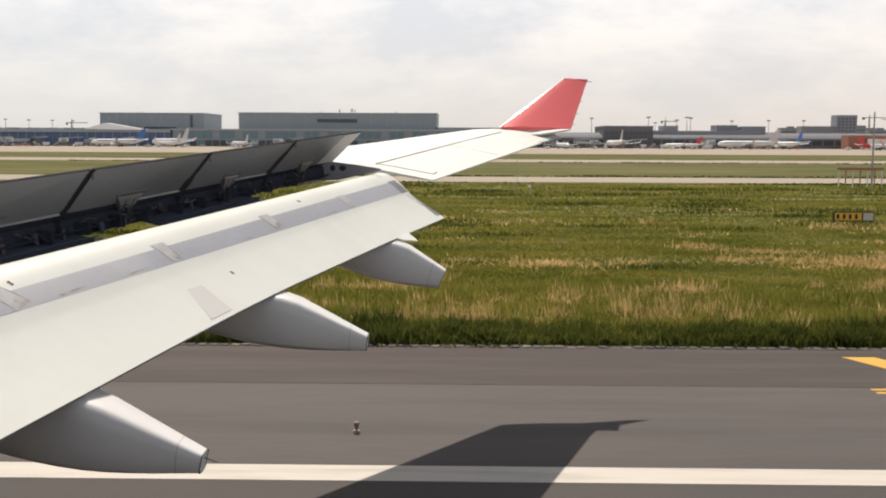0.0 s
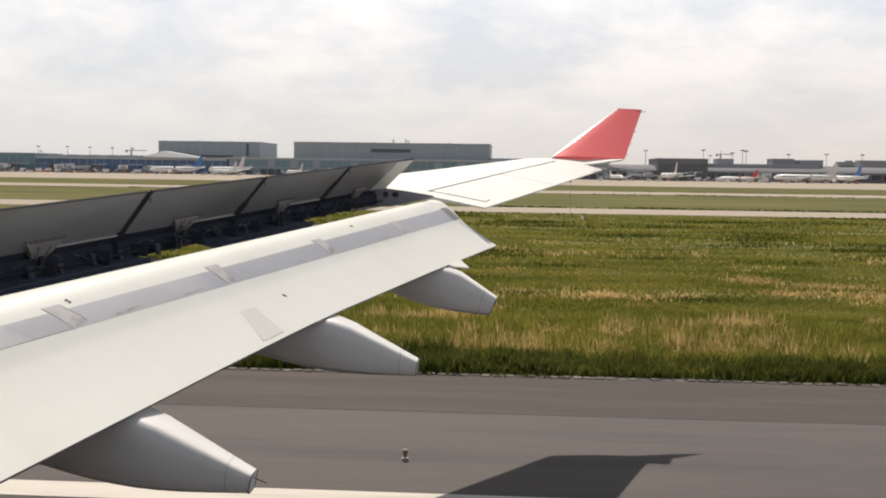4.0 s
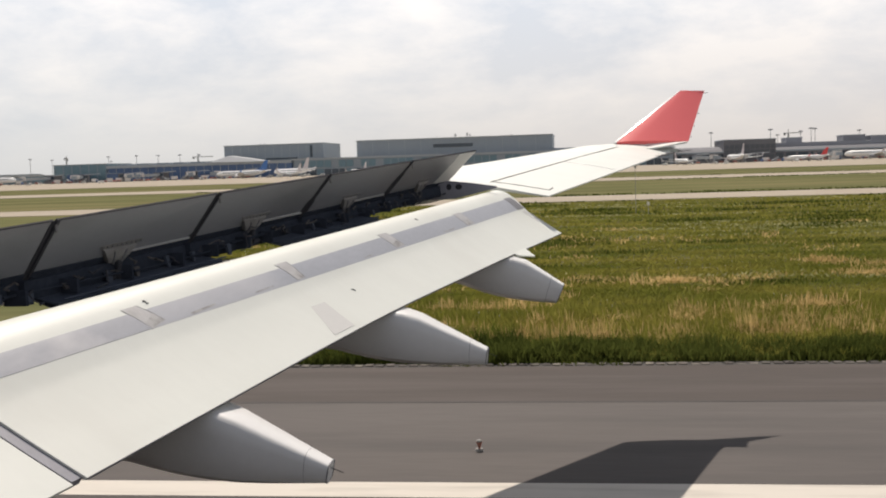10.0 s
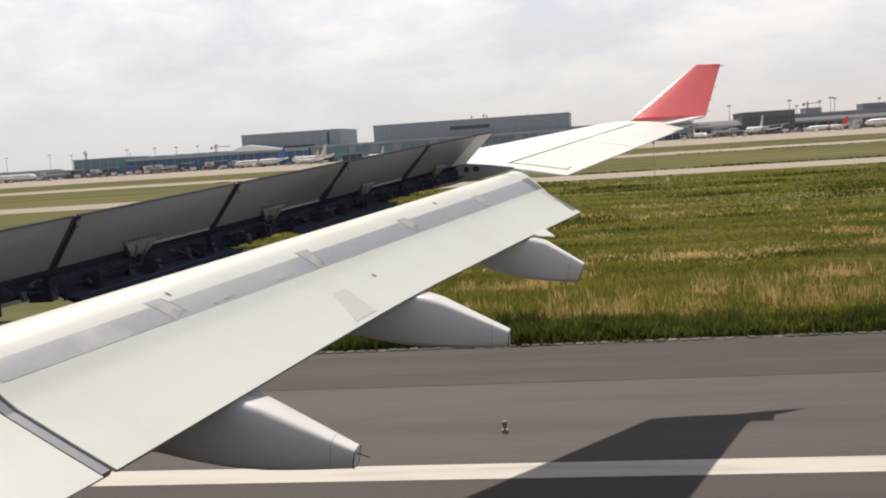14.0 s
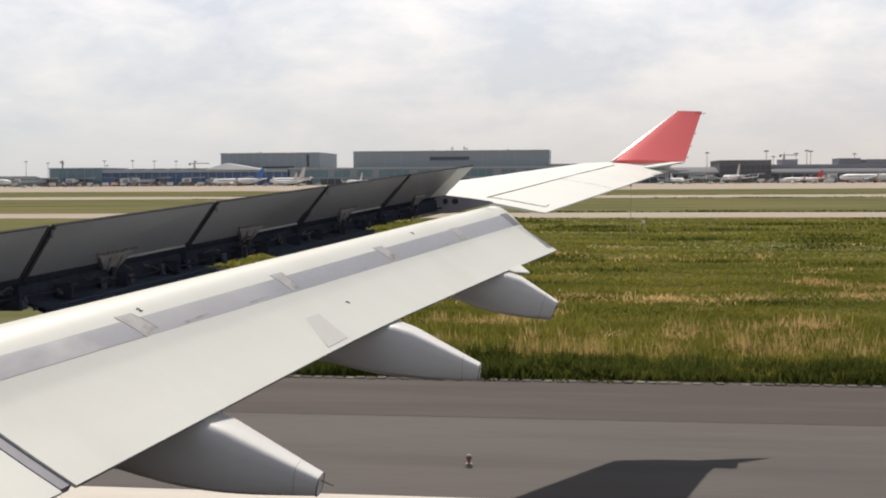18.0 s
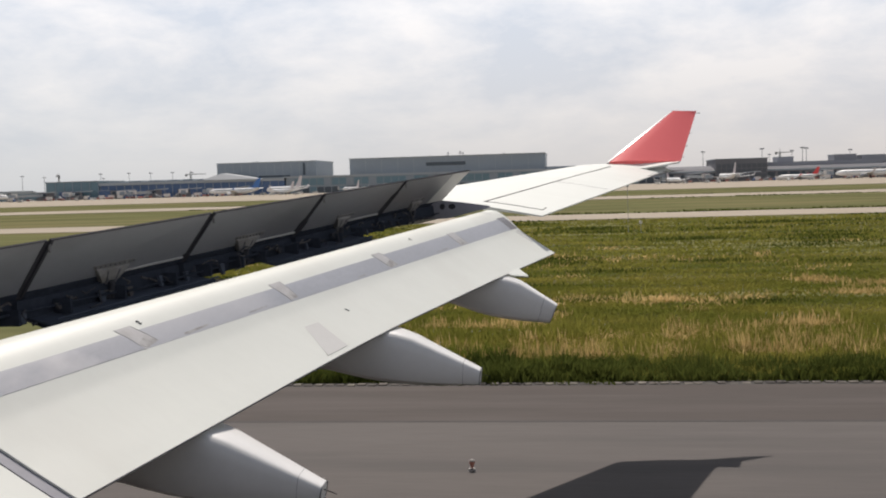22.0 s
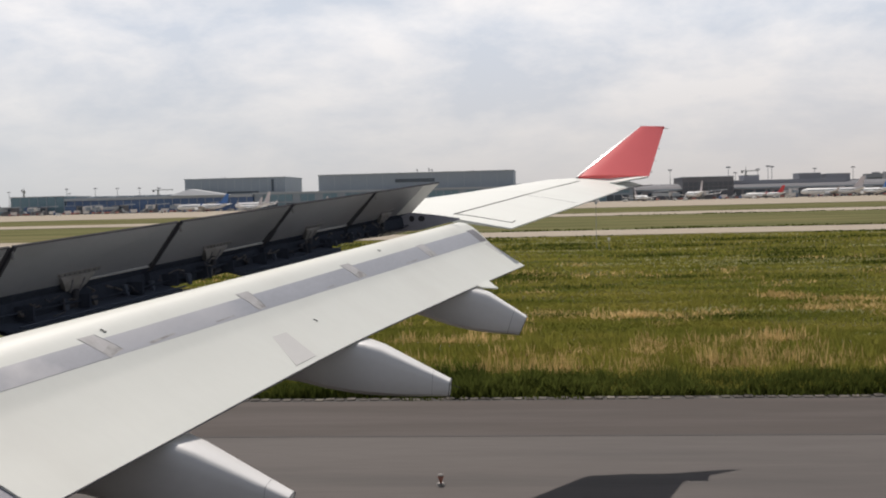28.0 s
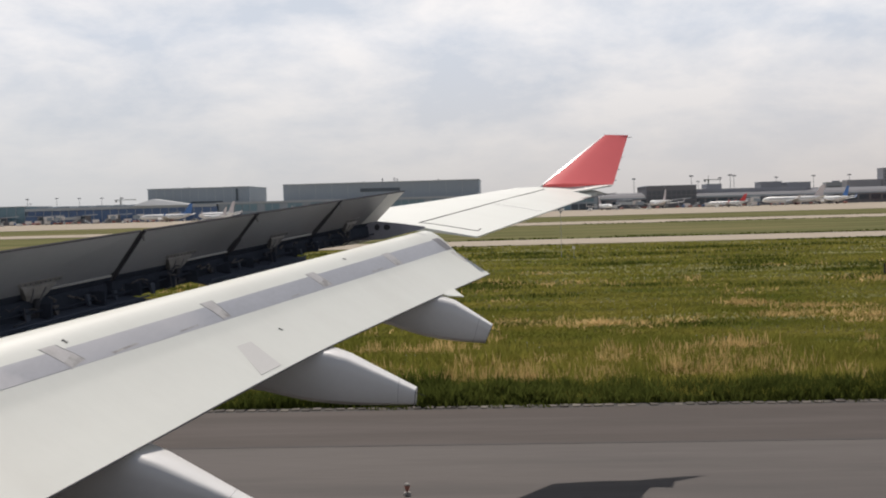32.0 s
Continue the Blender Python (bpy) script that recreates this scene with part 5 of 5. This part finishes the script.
put("mast", mesh_of("mast", *tube((2.2, 1.5, 0), (2.2, 1.5, 10.5), 0.16, 0.1, 6), STEEL), frame_unit, "thin steel mast")
lamp = thing("runway_edge_light", "small runway edge light with a glass dome", "runway light", (-2.2, 22.0, 0.03), group="runway edge lights")
put("base", mesh_of("base", *tube((0, 0, 0), (0, 0, 0.06), 0.12, 0.09, 14), LAMPGREY), lamp)
put("stem", mesh_of("stem", *tube((0, 0, 0.05), (0, 0, 0.24), 0.02, 0.085, k=10), BRICKRED), lamp, "dark red cone")
put("dome", mesh_of("dome", *loft([[(r * math.cos(a * 0.6283), r * math.sin(a * 0.6283), z) for a in range(10)] for r, z in ((0.07, 0.235), (0.08, 0.26), (0.06, 0.29), (0.02, 0.305))]), LAMPGREY, True), lamp, "clear glass dome")
lamp.scale = (0.8, 0.8, 0.8)
for x in (-62.2, 57.8):
    copy_thing(lamp, pose(x, 22.0, 0.03)).scale = (0.8, 0.8, 0.8)

# ---------------------------------------------------------------- kerb blocks along the shoulder
kerb = tagged(new("kerb", mesh_of("kerb", *box(-1500, 1500, 31.35, 31.95, -0.3, 0.014), TARSEAM)), "row of pale concrete kerb blocks with dark joints", "kerb", kind="structure")
rng = random.Random(8)
blocks = []
for v in range(3):
    h, w = (0.026, 0.034, 0.030)[v], (0.245, 0.26, 0.235)[v]
    blocks.append(mesh_of("kerb_block", *loft([[(0, 0, 0), (w, 0, 0), (w, 0.0, h), (0, 0.0, h)], [(0, 0.01, 0), (w, 0.01, 0), (w - 0.01, 0.02, h + 0.012), (0.01, 0.02, h + 0.012)], [(0, 0.22, 0), (w, 0.22, 0), (w, 0.21, h + 0.02), (0, 0.21, h + 0.02)]]), KERB))
for k in range(170):
    x = -26 + k * 0.335
    b = put("kerb_block", blocks[rng.randrange(3)], kerb)
    b.location = (x + rng.uniform(-0.03, 0.03), 31.50 + rng.uniform(-0.03, 0.05), 0.005 - max(0.0, rng.uniform(-0.03, 0.03)))
    b.rotation_euler = (rng.uniform(-0.05, 0.05), rng.uniform(-0.04, 0.04), rng.uniform(-0.12, 0.12))


# ---------------------------------------------------------------- grass
def blades(name, label, x, y, h, w, material, seed, lean=0.4, head=0.0):
    """Single blades at x, y in one mesh. head: how far the widest place lies up the stalk (0: leaf, 0.7: seed head)."""
    r = np.random.RandomState(seed)
    n = len(x)
    a = r.uniform(0, 2 * np.pi, n)
    lx, ly = r.normal(0, lean, n) * h, r.normal(0, lean, n) * h
    cx, cy = np.cos(a) * w * 0.5, np.sin(a) * w * 0.5
    f, low, mid = (0.6, 1.0, 0.8) if head == 0 else (head, 0.35, 1.6)
    bend = f * f * 1.2
    v = np.zeros((n, 5, 3))
    v[:, 0] = np.stack([x - cx * low, y - cy * low, 0 * x], 1)
    v[:, 1] = np.stack([x + cx * low, y + cy * low, 0 * x], 1)
    v[:, 2] = np.stack([x + lx * bend + cx * mid, y + ly * bend + cy * mid, h * f], 1)
    v[:, 3] = np.stack([x + lx * bend - cx * mid, y + ly * bend - cy * mid, h * f], 1)
    v[:, 4] = np.stack([x + lx, y + ly, h], 1)
    o = np.arange(n)[:, None] * 5
    loops = np.concatenate([o + np.array([0, 1, 2, 3]), o + np.array([3, 2, 4])], 1).ravel()
    me = bpy.data.meshes.new(name)
    me.vertices.add(n * 5)
    me.vertices.foreach_set("co", v.ravel())
    me.loops.add(len(loops))
    me.loops.foreach_set("vertex_index", loops.astype(np.int32))
    me.polygons.add(n * 2)
    start = (np.arange(n)[:, None] * 7 + np.array([0, 4])).ravel()
    me.polygons.foreach_set("loop_start", start.astype(np.int32))
    me.update(calc_edges=True)
    me.materials.append(material)
    return tagged(new(name, me), label, "grass", kind="stuff")


def drift(x, y, sx, sy, seed):
    """Smooth uneven patches between about -1 and 1, of the size sx by sy metres."""
    r = np.random.RandomState(seed)
    grid = r.uniform(-1, 1, (64, 64))
    out = np.zeros(len(x))
    for k, amp in ((1.0, 0.65), (2.3, 0.38), (5.1, 0.22)):
        u, v = (np.asarray(x) / sx + 0.35 * np.asarray(y) / sy) * k + 91.7 * k, np.asarray(y) / sy * k + 37.3 * k
        i, j = np.floor(u).astype(int), np.floor(v).astype(int)
        fu, fv = u - i, v - j
        fu, fv = fu * fu * (3 - 2 * fu), fv * fv * (3 - 2 * fv)
        at = lambda a, b: grid[a % 64, b % 64]
        out += amp * ((at(i, j) * (1 - fu) + at(i + 1, j) * fu) * (1 - fv) + (at(i, j + 1) * (1 - fu) + at(i + 1, j + 1) * fu) * fv)
    return out


def strewn(r, y0, y1, per_metre):
    """Random places in the wedge of meadow that lies open to the cabin window."""
    width = lambda y: 0.79 * y + 7
    n = int((y1 - y0) * width((y0 + y1) / 2) * per_metre)
    y = r.uniform(y0, y1, n)
    return -0.36 * y - 3 + r.uniform(0, 1, n) * width(y), y


def meadow():
    r = np.random.RandomState(21)
    # short green sward, blades broader and sparser further out
    for name, label, lean, rows in (("meadow_grass", "fresh green meadow grass beside the runway", 0.5, ((32.2, 38, 230, 0.30, 0.030), (38, 47, 170, 0.25, 0.034))),
                                    ("low_meadow_grass", "low green grass further out in the meadow", 1.3, ((47, 62, 95, 0.17, 0.05), (62, 82, 42, 0.15, 0.08), (82, 115, 17, 0.15, 0.13), (115, 159, 7, 0.15, 0.2)))):
        X, Y, H, W = [], [], [], []
        for y0, y1, dens, h, w in rows:
            x, y = strewn(r, y0, y1, dens)
            X.append(x), Y.append(y), W.append(np.full(len(x), w))
            H.append(h * r.uniform(0.5, 1.2, len(x)) * (1 + 0.6 * drift(x, y, 5, 2.5, 3)))
        blades(name, label, np.concatenate(X), np.concatenate(Y), np.maximum(0.05, np.concatenate(H)), np.concatenate(W), GRASS, 1, lean)
    # straw: feathery clumps in a drift behind the kerb weeds, a thinner one further out, single clumps between
    X, Y, H, W, LX, LY = [], [], [], [], [], []
    for y0, y1, dens, cy, cw, gain, base in ((34.2, 41, 2.9, 36.4, 1.7, 0.66, -0.55), (40, 48, 2.4, 43.5, 2.0, 0.12, -0.42), (46, 62, 1.5, 53, 2.6, 0.42, -0.50), (62, 100, 0.3, 78, 7, 0.25, -0.62)):
        x, y = strewn(r, y0, y1, dens)
        wave = 0.9 * drift(x, 0 * x, 9, 1, 5) * cw
        p = base + gain * np.exp(-((y - cy - wave) / cw) ** 2) + 0.95 * drift(x, y, 3.2 if y0 < 40 else 6.0, 1.6 if y0 < 40 else 3.0, 6) + r.normal(0, 0.12, len(x))
        for cx_, cy_, q in zip(x[p > 0], y[p > 0], p[p > 0]):
            k = 20 if cy_ < 48 else 16
            s = 0.20 if cy_ < 48 else 0.34 if cy_ < 70 else 0.6
            X.append(cx_ + r.normal(0, s * 1.3, k)), Y.append(cy_ + r.normal(0, s, k))
            H.append((0.43 + 0.42 * min(1.0, q) + r.uniform(-0.14, 0.22)) * r.uniform(0.35, 1.15, k) * (1 if cy_ < 48 else 0.7))
            LX.append(cx_ + r.normal(0, s * 1.9, 18)), LY.append(cy_ + r.normal(0, s * 1.3, 18))
            W.append(np.full(k, 0.013 if cy_ < 42 else 0.018 if cy_ < 60 else 0.03))
    blades("dry_grass", "feathery clumps of tall dry straw-coloured grass", np.concatenate(X), np.maximum(33.0, np.concatenate(Y)), np.concatenate(H), np.concatenate(W), DRY, 2, 0.20, 0.70)
    lx, ly = np.concatenate(LX), np.maximum(33.2, np.concatenate(LY))
    blades("matted_straw", "matted dead grass at the foot of the straw", lx, ly, r.uniform(0.16, 0.34, len(lx)), 0.0011 * ly, DRY, 7, 0.9)
    x, y = strewn(r, 33.6, 44, 38)
    keep = drift(x, y, 3.0, 1.7, 16) > 0.0
    x, y = x[keep], y[keep]
    blades("tall_grass", "tall green grass stalks among the straw", x, y, r.uniform(0.35, 0.72, len(x)) * (1 + 0.3 * drift(x, y, 2, 2, 17)), np.full(len(x), 0.02), GRASS, 6, 0.28, 0.6)
    # rank dark weeds along the kerb, and long dark clumps far out
    X, Y, H, W = [], [], [], []
    x, y = strewn(r, 31.95, 34.6, 330)
    keep = r.uniform(0, 1, len(x)) < np.clip(1.25 - (y - 32.2) * 0.5 + 0.7 * drift(x, y, 2.4, 1.6, 8), 0, 1)
    x, y = x[keep], y[keep]
    X.append(x), Y.append(y), W.append(np.full(len(x), 0.042))
    H.append(np.clip(0.34 + 0.30 * drift(x, y, 1.3, 1.1, 9) + 0.10 * (y - 32), 0.08, 0.75) * r.uniform(0.6, 1.1, len(x)))
    bx, by = strewn(r, 32.1, 34.2, 1.5)
    for cx_, cy_, g in zip(bx, by, drift(bx, by, 4.5, 3.0, 20)):
        if g > -0.25:
            n, k = 130, r.uniform(0.28, 0.55)
            u, v = r.normal(0, k, n), r.normal(0, k * 0.7, n)
            X.append(cx_ + u), Y.append(np.maximum(31.75, cy_ + v)), W.append(np.full(n, 0.055))
            H.append((0.55 + 0.45 * max(0.0, g)) * (0.25 + 0.75 * np.exp(-(u * u + v * v) / (1.6 * k * k))) * r.uniform(0.75, 1.1, n))
    x, y = strewn(r, 31.45, 32.0, 150)
    keep = drift(x, y, 1.1, 0.9, 18) > 0.28
    X.append(x[keep]), Y.append(y[keep]), H.append(r.uniform(0.06, 0.2, keep.sum())), W.append(np.full(keep.sum(), 0.035))
    for _ in range(60):
        cy_ = 48 + 105 * r.uniform() ** 0.8
        cx_ = -0.36 * cy_ - 3 + r.uniform() * (0.79 * cy_ + 7)
        k = cy_ / 60
        n = 170
        X.append(cx_ + r.normal(0, 1.5 * k, n)), Y.append(cy_ + r.normal(0, 0.45 * k, n)), W.append(np.full(n, 0.07 * k + 0.01))
        H.append(r.uniform(0.12, 0.34, n) * (0.7 + 0.35 * k))
    x, y = strewn(r, 156, 160, 3)
    keep = drift(x, y, 14, 8, 12) > 0.32
    X.append(x[keep]), Y.append(y[keep]), H.append(r.uniform(0.12, 0.34, keep.sum())), W.append(np.full(keep.sum(), 0.45))
    for y0 in (190, 319, 375):
        x, y = strewn(r, y0 - 2, y0 + 2, 2.2)
        keep = drift(x, y, 20, 8, 13) > -0.15
        X.append(x[keep]), Y.append(y[keep]), H.append(r.uniform(0.08, 0.30, keep.sum()) * (1 + 0.8 * drift(x[keep], y[keep], 12, 5, 19))), W.append(np.full(keep.sum(), 0.55))
    blades("dark_weeds", "rank dark green weeds along the kerb and in clumps", np.concatenate(X), np.concatenate(Y), np.concatenate(H), np.concatenate(W), WEED, 3, 0.35)
    # low pale flowering patches, and single white heads
    x, y = strewn(r, 44, 155, 6)
    keep = drift(x, y, 12, 3.0, 14) > np.where(y < 85, 0.58, 0.44)
    x, y = x[keep], y[keep]
    blades("pale_flower_drift", "pale flowering patches in the meadow", x, y, r.uniform(0.12, 0.24, len(x)), 0.0009 * y + 0.01, PALEBLOOM, 4, 0.8, 0.6)
    V, F = [], []
    fx, fy = strewn(r, 33.5, 75, 1.1)
    for x, y, g in zip(fx, fy, drift(fx, fy, 3, 3, 15)):
        if g > 0.45:
            z, s, o = r.uniform(0.28, 0.45), r.uniform(0.014, 0.028), len(V)
            V += [(x - s, y, z), (x, y - s, z), (x + s, y, z), (x, y + s, z), (x, y, z + s * 0.8), (x, y, 0.0), (x + 0.006, y, 0.0)]
            F += [(o, o + 1, o + 4), (o + 1, o + 2, o + 4), (o + 2, o + 3, o + 4), (o + 3, o, o + 4), (o + 5, o + 6, o + 4)]
    me = bpy.data.meshes.new("wild_flowers")
    me.from_pydata(V, [], F)
    me.materials.append(PALEWALL)
    tagged(new("wild_flowers", me), "scattered small white flower heads in the grass", "flower", kind="stuff")


meadow()
